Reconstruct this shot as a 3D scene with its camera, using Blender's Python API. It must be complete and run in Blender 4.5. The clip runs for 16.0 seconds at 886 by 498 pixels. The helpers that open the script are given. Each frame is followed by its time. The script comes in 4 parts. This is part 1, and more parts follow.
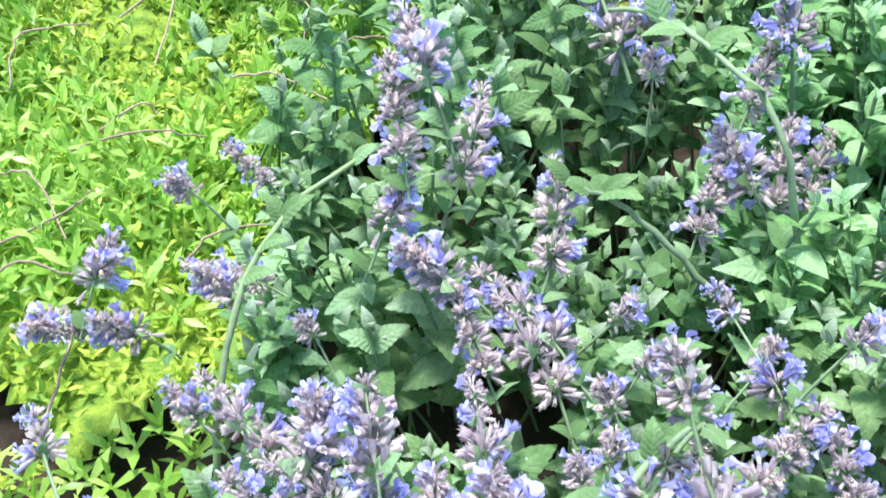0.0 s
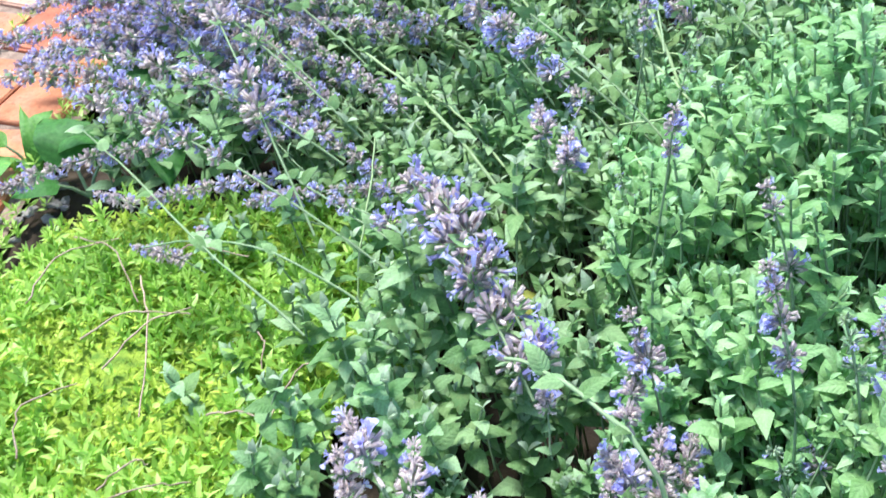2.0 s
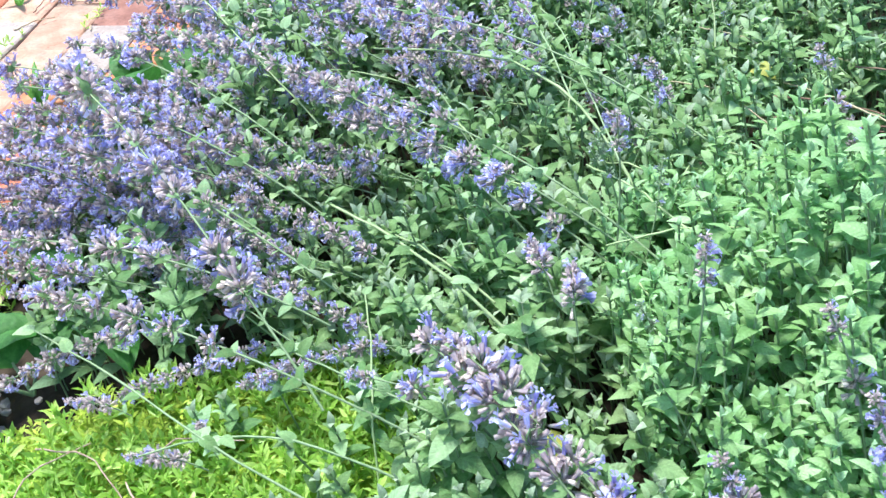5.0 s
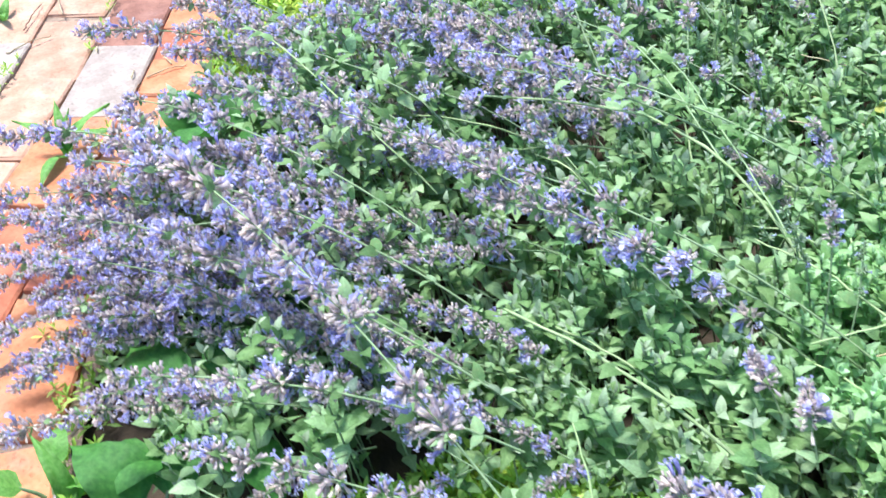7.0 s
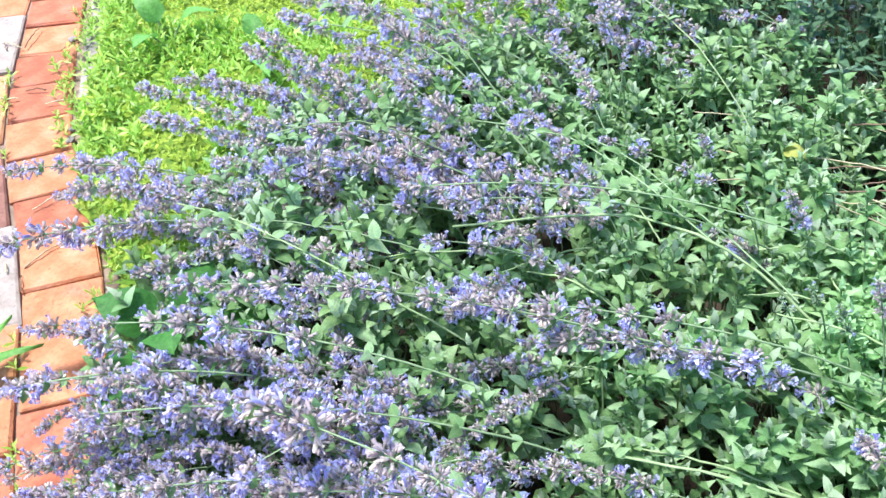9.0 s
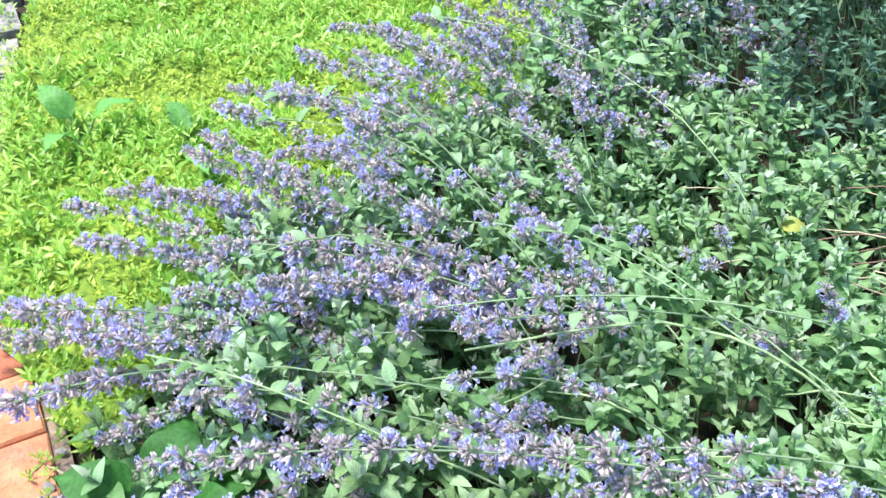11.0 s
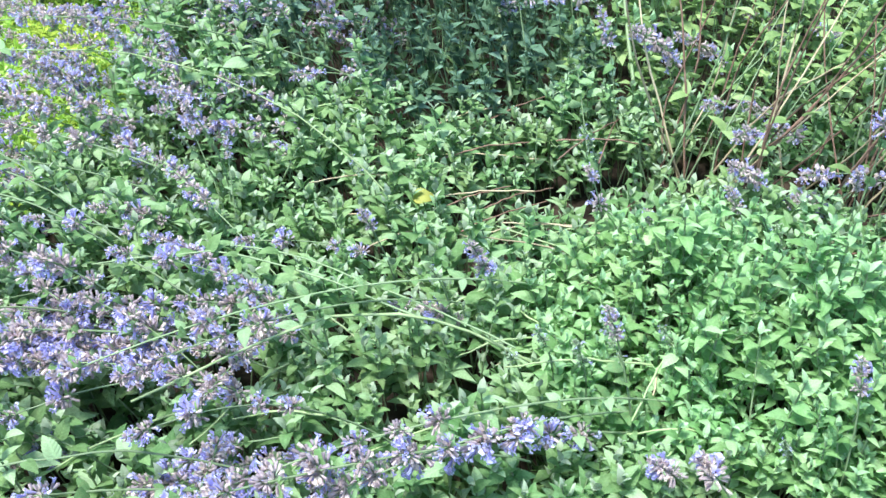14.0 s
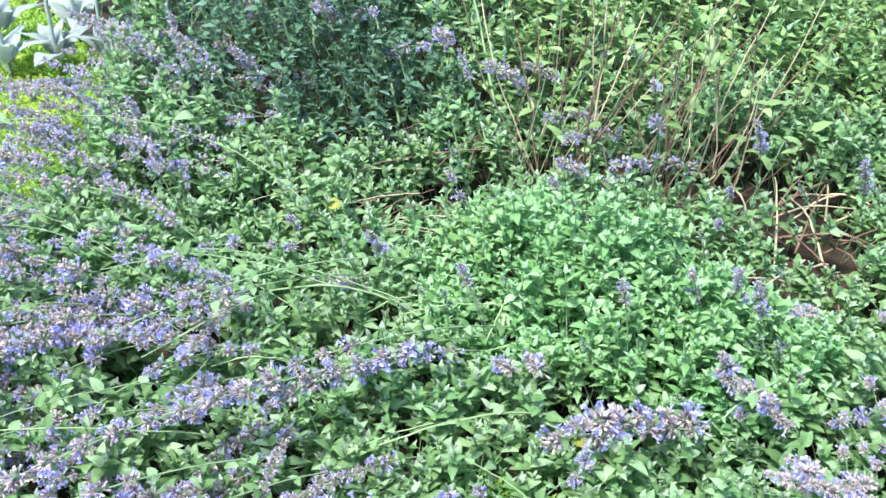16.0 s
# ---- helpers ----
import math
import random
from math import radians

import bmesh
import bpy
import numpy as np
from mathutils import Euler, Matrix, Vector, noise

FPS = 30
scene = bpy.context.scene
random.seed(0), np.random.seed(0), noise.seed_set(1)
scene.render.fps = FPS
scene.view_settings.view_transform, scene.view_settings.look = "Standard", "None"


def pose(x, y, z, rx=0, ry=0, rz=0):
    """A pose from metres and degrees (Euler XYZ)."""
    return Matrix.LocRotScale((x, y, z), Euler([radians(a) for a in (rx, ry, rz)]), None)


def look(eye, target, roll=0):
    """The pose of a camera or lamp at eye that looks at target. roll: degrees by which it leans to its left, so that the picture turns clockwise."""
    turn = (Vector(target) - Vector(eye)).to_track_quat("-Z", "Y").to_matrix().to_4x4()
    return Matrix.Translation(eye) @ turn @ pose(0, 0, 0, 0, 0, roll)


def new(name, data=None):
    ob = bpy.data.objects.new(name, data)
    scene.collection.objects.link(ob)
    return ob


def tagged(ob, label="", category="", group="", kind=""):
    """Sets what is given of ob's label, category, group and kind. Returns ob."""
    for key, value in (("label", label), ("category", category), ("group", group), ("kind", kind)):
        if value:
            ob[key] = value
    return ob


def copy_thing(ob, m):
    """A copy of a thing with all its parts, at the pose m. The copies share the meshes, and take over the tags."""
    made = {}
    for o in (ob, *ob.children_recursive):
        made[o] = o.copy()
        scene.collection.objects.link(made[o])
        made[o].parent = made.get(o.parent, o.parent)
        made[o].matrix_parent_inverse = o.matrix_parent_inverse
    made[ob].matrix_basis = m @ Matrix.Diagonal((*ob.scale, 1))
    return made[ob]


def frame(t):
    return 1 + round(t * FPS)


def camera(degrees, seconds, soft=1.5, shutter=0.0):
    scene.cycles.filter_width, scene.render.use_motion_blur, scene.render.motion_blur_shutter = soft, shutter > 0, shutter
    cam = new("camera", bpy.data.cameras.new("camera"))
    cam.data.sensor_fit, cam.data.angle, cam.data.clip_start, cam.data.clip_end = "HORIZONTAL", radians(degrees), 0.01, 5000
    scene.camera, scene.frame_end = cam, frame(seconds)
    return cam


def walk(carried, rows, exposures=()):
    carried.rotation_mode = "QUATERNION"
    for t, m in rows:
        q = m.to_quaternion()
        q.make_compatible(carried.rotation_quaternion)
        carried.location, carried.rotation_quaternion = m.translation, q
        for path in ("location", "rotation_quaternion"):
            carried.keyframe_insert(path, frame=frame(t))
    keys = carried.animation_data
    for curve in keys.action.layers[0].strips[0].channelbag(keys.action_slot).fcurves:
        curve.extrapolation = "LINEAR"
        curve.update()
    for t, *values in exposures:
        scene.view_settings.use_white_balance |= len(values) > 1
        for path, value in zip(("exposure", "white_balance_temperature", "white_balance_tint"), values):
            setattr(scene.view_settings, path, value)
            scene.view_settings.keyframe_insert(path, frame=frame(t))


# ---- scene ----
import collections
import functools

cam = camera(49.98, 16.0, soft=1.45, shutter=0.2)
PATH = [
    (0, pose(-0.0000, -0.0000, 0.4714, 40.559, -1.104, 1.289)),
    (0.5, pose(-0.0154, 0.0228, 0.4846, 44.012, -1.498, 0.351)),
    (1, pose(-0.0342, 0.0596, 0.5017, 45.344, -0.856, -0.292)),
    (1.5, pose(0.0111, 0.0087, 0.6254, 43.822, 2.414, -3.583)),
    (2, pose(0.0226, 0.0116, 0.6576, 47.591, 3.275, -6.630)),
    (2.5, pose(0.0260, 0.0167, 0.6552, 50.526, 2.102, -10.435)),
    (3, pose(0.0192, 0.0250, 0.6531, 50.762, 2.002, -10.862)),
    (3.5, pose(-0.0057, 0.0399, 0.6568, 51.129, 2.895, -11.354)),
    (4, pose(-0.0392, 0.0548, 0.6669, 52.147, 3.504, -12.720)),
    (4.2, pose(-0.0445, 0.0613, 0.6690, 52.601, 3.642, -13.883)),
    (6.3, pose(-0.1972, 0.2311, 0.7278, 48.609, 2.079, -24.638)),
    (6.5, pose(-0.2053, 0.2580, 0.7303, 48.067, 1.586, -24.635)),
    (7, pose(-0.2605, 0.3534, 0.7533, 47.915, 1.920, -25.117)),
    (7.5, pose(-0.2870, 0.4421, 0.8017, 48.429, 2.830, -28.485)),
    (8, pose(-0.3368, 0.5139, 0.8045, 46.884, 1.001, -32.309)),
    (8.5, pose(-0.4083, 0.5996, 0.8270, 45.328, 0.304, -40.794)),
    (9, pose(-0.4495, 0.6377, 0.8559, 47.759, 0.729, -47.225)),
    (9.5, pose(-0.4914, 0.6744, 0.8542, 48.839, 0.861, -51.282)),
    (9.7, pose(-0.4882, 0.6849, 0.8570, 49.115, -0.022, -51.210)),
    (11.8, pose(-0.3865, 0.9153, 0.8511, 49.756, -1.245, -64.330)),
    (12, pose(-0.3869, 0.9195, 0.8453, 50.042, -1.975, -67.422)),
    (12.5, pose(-0.3922, 0.9069, 0.8351, 50.665, -2.845, -73.613)),
    (13, pose(-0.3915, 0.8909, 0.8271, 51.206, -3.651, -77.375)),
    (13.5, pose(-0.3950, 0.8883, 0.8238, 51.461, -4.358, -79.868)),
    (14, pose(-0.4021, 0.8768, 0.8194, 51.503, -4.698, -81.714)),
    (14.5, pose(-0.6916, 0.8399, 1.0394, 52.256, -3.770, -82.550)),
    (15, pose(-0.7290, 0.8298, 1.0581, 52.858, -3.298, -83.150)),
    (15.5, pose(-0.7483, 0.8231, 1.0542, 53.092, -3.244, -85.624)),
    (16, pose(-0.7573, 0.7963, 1.0516, 52.752, -2.824, -87.782)),
]
walk(cam, PATH, exposures=[(0.0, 0.93, 5900, 11), (16.0, 0.95, 5950, 11)])

# ---- light ----
SUN_EL, SUN_AZ = 67.0, 335.0
world = bpy.data.worlds.new("sky")
scene.world = world
world.use_nodes = True
wn = world.node_tree.nodes
sky = wn.new("ShaderNodeTexSky")
sky.sky_type = "NISHITA"
sky.sun_disc = False
sky.sun_elevation, sky.sun_rotation = radians(SUN_EL), radians(SUN_AZ)
wn["Background"].inputs["Strength"].default_value = 0.15
world.node_tree.links.new(sky.outputs["Color"], wn["Background"].inputs["Color"])
sun = new("sun", bpy.data.lights.new("sun", "SUN"))
sun.data.energy, sun.data.angle, sun.data.color = 4.0, radians(14), (1.0, 0.95, 0.88)
az, el = radians(SUN_AZ), radians(SUN_EL)
sun.matrix_world = look((4 * math.sin(az) * math.cos(el), 4 * math.cos(az) * math.cos(el), 4 * math.sin(el)), (0, 0, 0))


# ---- materials ----
def material(name, base, second, scale=40.0, rough=0.6, translucent=0.0, island=0.25, bump=0.2, fine=300.0, third=None, spec=0.3, drift=0.0, veins=0.0, specks=0.0):
    """Two noises for blotches and grain, a shift from piece to piece, relief, and light through thin leaves."""
    m = bpy.data.materials.new(name)
    m.use_nodes = True
    t = m.node_tree
    n, l = t.nodes, t.links
    n.clear()
    out = n.new("ShaderNodeOutputMaterial")
    b = n.new("ShaderNodeBsdfPrincipled")
    b.inputs["Roughness"].default_value = rough
    b.inputs["Specular IOR Level"].default_value = spec
    co = n.new("ShaderNodeTexCoord")
    n1, n2 = n.new("ShaderNodeTexNoise"), n.new("ShaderNodeTexNoise")
    n1.inputs["Scale"].default_value, n2.inputs["Scale"].default_value = scale, fine
    n1.inputs["Detail"].default_value, n2.inputs["Detail"].default_value = 3.0, 2.0
    for q in (n1, n2):
        l.new(co.outputs["Object"], q.inputs["Vector"])
    ramp = n.new("ShaderNodeValToRGB")
    ramp.color_ramp.elements[0].position, ramp.color_ramp.elements[1].position = 0.32, 0.68
    ramp.color_ramp.elements[0].color, ramp.color_ramp.elements[1].color = (*base, 1), (*second, 1)
    l.new(n1.outputs["Fac"], ramp.inputs["Fac"])
    geo, info = n.new("ShaderNodeNewGeometry"), n.new("ShaderNodeObjectInfo")
    add = n.new("ShaderNodeMath")
    add.operation = "ADD"
    l.new(geo.outputs["Random Per Island"], add.inputs[0])
    l.new(info.outputs["Random"], add.inputs[1])
    fr = n.new("ShaderNodeMath")
    fr.operation = "FRACT"
    l.new(add.outputs[0], fr.inputs[0])
    col = ramp.outputs["Color"]
    if third:
        mix = n.new("ShaderNodeMix")
        mix.data_type = "RGBA"
        mix.inputs["B"].default_value = (*third, 1)
        st = n.new("ShaderNodeMapRange")
        st.inputs["From Min"].default_value, st.inputs["From Max"].default_value = 0.45, 1.0
        l.new(fr.outputs[0], st.inputs["Value"])
        l.new(st.outputs["Result"], mix.inputs["Factor"])
        l.new(col, mix.inputs["A"])
        col = mix.outputs["Result"]
    val = n.new("ShaderNodeMapRange")
    val.inputs["To Min"].default_value, val.inputs["To Max"].default_value = 1 - island, 1 + island
    l.new(fr.outputs[0], val.inputs["Value"])
    grain = n.new("ShaderNodeMapRange")
    grain.inputs["To Min"].default_value, grain.inputs["To Max"].default_value = 0.75, 1.25
    l.new(n2.outputs["Fac"], grain.inputs["Value"])
    mul = n.new("ShaderNodeMath")
    mul.operation = "MULTIPLY"
    l.new(val.outputs["Result"], mul.inputs[0])
    l.new(grain.outputs["Result"], mul.inputs[1])
    hsv = n.new("ShaderNodeHueSaturation")
    if drift:
        n3, dr = n.new("ShaderNodeTexNoise"), n.new("ShaderNodeMapRange")
        n3.inputs["Scale"].default_value = 9.0
        l.new(co.outputs["Object"], n3.inputs["Vector"])
        dr.inputs["From Min"].default_value, dr.inputs["From Max"].default_value = 0.3, 0.7
        dr.inputs["To Min"].default_value, dr.inputs["To Max"].default_value = 0.5 - drift, 0.5 + drift * 0.6
        l.new(n3.outputs["Fac"], dr.inputs["Value"])
        l.new(dr.outputs["Result"], hsv.inputs["Hue"])
    l.new(mul.outputs[0], hsv.inputs["Value"])
    l.new(col, hsv.inputs["Color"])
    l.new(hsv.outputs["Color"], b.inputs["Base Color"])
    height = n2.outputs["Fac"]
    if specks:
        # dark pits and pale smears of lime
        n4, pit, n5, lime = (n.new(q) for q in ("ShaderNodeTexNoise", "ShaderNodeMapRange", "ShaderNodeTexNoise", "ShaderNodeMapRange"))
        for q, sc in ((n4, 130.0), (n5, 17.0)):
            q.inputs["Scale"].default_value, q.inputs["Detail"].default_value = sc, 5.0
            l.new(co.outputs["Object"], q.inputs["Vector"])
        pit.inputs["From Min"].default_value, pit.inputs["From Max"].default_value = 0.6, 0.68
        pit.inputs["To Min"].default_value, pit.inputs["To Max"].default_value = 1.0, 1.0 - 0.6 * specks
        lime.inputs["From Min"].default_value, lime.inputs["From Max"].default_value = 0.55, 0.75
        lime.inputs["To Min"].default_value, lime.inputs["To Max"].default_value = 1.0, 1.0 - 0.35 * specks
        l.new(n4.outputs["Fac"], pit.inputs["Value"])
        l.new(n5.outputs["Fac"], lime.inputs["Value"])
        worn = n.new("ShaderNodeMath")
        worn.operation = "MULTIPLY"
        l.new(mul.outputs[0], worn.inputs[0])
        l.new(pit.outputs["Result"], worn.inputs[1])
        l.new(worn.outputs[0], hsv.inputs["Value"])
        l.new(lime.outputs["Result"], hsv.inputs["Saturation"])
        height = worn.outputs[0]
    if veins:
        # side veins slanting off the midrib, the blade raised between them
        at, sep = n.new("ShaderNodeAttribute"), n.new("ShaderNodeSeparateXYZ")
        at.attribute_name = "blade"
        l.new(at.outputs["Vector"], sep.inputs[0])

        def calc(op, a_, b_, c_=None):
            q = n.new("ShaderNodeMath")
            q.operation = op
            for i, w in enumerate((a_, b_, c_)):
                if isinstance(w, (int, float)):
                    q.inputs[i].default_value = w
                elif w is not None:
                    l.new(w, q.inputs[i])
            return q.outputs[0]

        side = calc("ABSOLUTE", sep.outputs["Y"], None)
        rows = calc("ABSOLUTE", calc("SINE", calc("MULTIPLY", calc("MULTIPLY_ADD", side, -0.9, sep.outputs["X"]), 20.0), None), None)
        puff = calc("MULTIPLY", calc("POWER", rows, 0.5), calc("MINIMUM", calc("MULTIPLY", side, 14.0), 1.0))
        height = calc("MULTIPLY_ADD", n2.outputs["Fac"], 0.8, calc("MULTIPLY", puff, 0.45))
        pale = n.new("ShaderNodeMapRange")
        pale.inputs["To Min"].default_value, pale.inputs["To Max"].default_value = 1 + 0.2 * veins, 1 - 0.06 * veins
        l.new(puff, pale.inputs["Value"])
        l.new(calc("MULTIPLY", mul.outputs[0], pale.outputs["Result"]), hsv.inputs["Value"])
    if bump:
        bp = n.new("ShaderNodeBump")
        bp.inputs["Strength"].default_value, bp.inputs["Distance"].default_value = bump, 0.002
        l.new(height, bp.inputs["Height"])
        l.new(bp.outputs["Normal"], b.inputs["Normal"])
    if translucent:
        tr = n.new("ShaderNodeBsdfTranslucent")
        l.new(hsv.outputs["Color"], tr.inputs["Color"])
        mx = n.new("ShaderNodeMixShader")
        mx.inputs["Fac"].default_value = translucent
        l.new(b.outputs[0], mx.inputs[1])
        l.new(tr.outputs[0], mx.inputs[2])
        l.new(mx.outputs[0], out.inputs["Surface"])
    else:
        l.new(b.outputs[0], out.inputs["Surface"])
    return m


BACK_LEAF = material("back_leaf", (0.2, 0.37, 0.11), (0.31, 0.48, 0.17), 60, 0.5, 0.36, 0.25, 0.5, 600, third=(0.38, 0.53, 0.22), drift=0.015)
# catmint leaf with the back mound's shade put into a darker green
SHADE_LEAF = material("shade_toned_leaf", (0.065, 0.145, 0.07), (0.125, 0.24, 0.12), 80, 0.6, 0.25, 0.3, 0.5, 600, third=(0.16, 0.27, 0.19), drift=0.02)
SOIL = material("soil", (0.035, 0.026, 0.018), (0.075, 0.055, 0.036), 30, 0.95, bump=0.8, fine=160)
MINT = material("catmint_leaf", (0.16, 0.325, 0.105), (0.28, 0.475, 0.19), 90, 0.68, 0.4, 0.26, 0.5, 600, third=(0.36, 0.53, 0.29), spec=0.25, drift=0.024, veins=0.6)
FRESH = material("fresh_leaf", (0.195, 0.42, 0.125), (0.3, 0.54, 0.22), 90, 0.6, 0.38, 0.22, 0.5, 600, third=(0.39, 0.6, 0.3), spec=0.28, drift=0.018, veins=0.5)
MINT_TIP = material("catmint_tip", (0.36, 0.49, 0.3), (0.5, 0.61, 0.42), 90, 0.68, 0.35, 0.2, 0.4, 600, spec=0.2, veins=0.5)
FRESH_TIP = material("fresh_tip", (0.33, 0.57, 0.27), (0.46, 0.67, 0.39), 90, 0.55, 0.35, 0.2, 0.4, 600, veins=1.0)
STALK = material("green_stalk", (0.2, 0.3, 0.14), (0.28, 0.38, 0.2), 80, 0.6, 0, 0.2, 0.2)
PALE_STALK = material("pale_stalk", (0.27, 0.39, 0.16), (0.38, 0.48, 0.24), 60, 0.6, 0, 0.2, 0.2)
CALYX = material("calyx", (0.68, 0.56, 0.6), (0.83, 0.74, 0.74), 160, 0.85, 0.5, 0.26, 0.3, 700, third=(0.85, 0.77, 0.69))
CALYX_BASE = material("calyx_base", (0.54, 0.55, 0.5), (0.68, 0.67, 0.62), 120, 0.7, 0.45, 0.25, 0.2, third=(0.66, 0.57, 0.6))
PETAL = material("petal", (0.47, 0.45, 0.92), (0.62, 0.6, 0.95), 140, 0.6, 0.5, 0.25, 0.1, third=(0.77, 0.79, 0.98))
SAND = material("joint_sand", (0.2, 0.14, 0.1), (0.36, 0.27, 0.2), 60, 0.95, 0, 0.1, 0.9, 300)
SEDUM = material("sedum_leaf", (0.26, 0.51, 0.055), (0.42, 0.66, 0.11), 25, 0.4, 0.42, 0.3, 0.1, third=(0.56, 0.75, 0.2), spec=0.45)
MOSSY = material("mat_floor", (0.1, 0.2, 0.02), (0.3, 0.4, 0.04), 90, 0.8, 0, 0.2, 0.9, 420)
STONECROP = material("stonecrop_leaf", (0.4, 0.55, 0.06), (0.57, 0.69, 0.12), 30, 0.5, 0.3, 0.25, 0.1)
RUNNER = material("runner_bark", (0.36, 0.25, 0.18), (0.5, 0.37, 0.28), 90, 0.7, 0, 0.2, 0.4)
STRAW = material("dry_straw", (0.46, 0.37, 0.22), (0.6, 0.53, 0.34), 60, 0.75, 0, 0.3, 0.4)
WOOD = material("brown_twig", (0.17, 0.1, 0.065), (0.3, 0.2, 0.14), 60, 0.8, 0, 0.3, 0.5)
BROAD = material("broad_leaf", (0.045, 0.17, 0.03), (0.08, 0.25, 0.045), 20, 0.45, 0.3, 0.15, 0.3, 200, veins=1.0)
LILY = material("strap_leaf", (0.11, 0.31, 0.05), (0.19, 0.42, 0.1), 20, 0.45, 0.3, 0.2, 0.2, veins=1.0)
SILVER = material("silver_leaf", (0.4, 0.48, 0.43), (0.54, 0.61, 0.56), 40, 0.9, 0.15, 0.12, 0.6, 700)
YELLOWED = material("yellowed_leaf", (0.36, 0.4, 0.07), (0.46, 0.46, 0.12), 40, 0.5, 0.3, 0.1, 0.2)
STONE = material("grey_stone", (0.25, 0.22, 0.2), (0.42, 0.38, 0.35), 60, 0.85, 0, 0.2, 0.6)
BRICK_TONES = [
    material("brick_orange", (0.42, 0.15, 0.065), (0.6, 0.27, 0.14), 26, 0.9, 0, 0.1, 1.0, 180, specks=0.35),
    material("brick_red", (0.33, 0.1, 0.055), (0.5, 0.185, 0.1), 26, 0.9, 0, 0.1, 1.0, 180, specks=0.35),
    material("brick_pink", (0.4, 0.22, 0.14), (0.57, 0.37, 0.26), 26, 0.9, 0, 0.08, 1.0, 180, specks=0.35),
    material("brick_grey", (0.32, 0.26, 0.22), (0.47, 0.4, 0.34), 26, 0.92, 0, 0.08, 1.0, 180, specks=0.35),
    material("brick_dark", (0.2, 0.09, 0.065), (0.33, 0.165, 0.12), 26, 0.9, 0, 0.1, 1.0, 180, specks=0.35),
    material("brick_buff", (0.46, 0.21, 0.095), (0.6, 0.32, 0.17), 26, 0.9, 0, 0.1, 1.0, 180, specks=0.35),
]
rng = np.random.default_rng(7)


# ---- mesh builders ----
class Soup:
    """Vertices and faces gathered from many small pieces, each with a material slot."""

    def __init__(self):
        self.v, self.f, self.m, self.b, self.n = [], [], [], [], 0

    def add(self, verts, faces, slot=0, blade=None):
        """verts (k,3) or (copies,k,3), faces as quads or triangles of the k; blade: where each of the k lies on its leaf."""
        v = np.asarray(verts, float)
        if v.ndim == 2:
            v = v[None]
        c, k = v.shape[:2]
        f = np.asarray(faces)
        allf = (f[None] + (self.n + np.arange(c) * k)[:, None, None]).reshape(-1, f.shape[1])
        self.v.append(v.reshape(-1, 3))
        self.f.append(allf)
        self.m.append(np.full(len(allf), slot))
        self.b.append(np.tile(np.zeros((k, 3)) if blade is None else np.asarray(blade, float), (c, 1)))
        self.n += c * k

    def mesh(self, name, mats, smooth=True):
        me = bpy.data.meshes.new(name)
        v = np.concatenate(self.v)
        loops = np.concatenate([f.ravel() for f in self.f])
        sizes = np.concatenate([np.full(len(f), f.shape[1]) for f in self.f])
        me.vertices.add(len(v))
        me.vertices.foreach_set("co", v.ravel())
        me.loops.add(len(loops))
        me.loops.foreach_set("vertex_index", loops.astype(np.int32))
        me.polygons.add(len(sizes))
        me.polygons.foreach_set("loop_start", np.concatenate([[0], np.cumsum(sizes)[:-1]]).astype(np.int32))
        me.polygons.foreach_set("material_index", np.concatenate(self.m).astype(np.int32))
        me.polygons.foreach_set("use_smooth", np.full(len(sizes), smooth))
        for m in mats:
            me.materials.append(m)
        me.update(calc_edges=True)
        at = me.attributes.new("blade", "FLOAT_VECTOR", "POINT")
        at.data.foreach_set("vector", np.concatenate(self.b).ravel())
        me.validate()
        return me


def leaf_shape(margin, width=0.6, fold=0.16, droop=0.25):
    """A leaf one unit long along +x, folded on its midrib; margin: rows of how far along and how wide."""
    s, half = np.array(margin).T
    half = half * width / 2
    rows = len(s) - 1
    z = 0.1 * np.sin(np.pi * s) - droop * s ** 2
    mid = np.stack([s, 0 * s, z], 1)
    left = np.stack([s - 0.05 * (half > 0), half, z + fold * half * 2 - 1.1 * half ** 2], 1)
    k = rows + 1
    quads = [(i, i + 1, k + i + 1, k + i) for i in range(rows)] + [(2 * k + i, 2 * k + i + 1, i + 1, i) for i in range(rows)]
    return np.concatenate([mid, left, left * (1, -1, 1)]), np.array(quads)


def frames_from(dirs, roll):
    """Rotation matrices whose +x is dirs and whose +z leans upwards, turned by roll about +x."""
    x = dirs / np.linalg.norm(dirs, axis=-1, keepdims=True)
    ref = np.where(np.abs(x[..., 2:3]) > 0.97, (1.0, 0.0, 0.0), (0.0, 0.0, 1.0))
    y = np.cross(ref, x)
    y /= np.linalg.norm(y, axis=-1, keepdims=True)
    z = np.cross(x, y)
    c, s = np.cos(roll)[..., None], np.sin(roll)[..., None]
    return np.stack([x, c * y + s * z, c * z - s * y], -1)


def place(shape, at, dirs, size, roll=None):
    """Copies of a shape at points, along directions, with sizes."""
    roll = np.zeros(len(at)) if roll is None else roll
    r = frames_from(dirs, roll)
    return np.einsum("nij,kj->nki", r, shape) * np.asarray(size).reshape(-1, 1, 1) + np.asarray(at)[:, None]


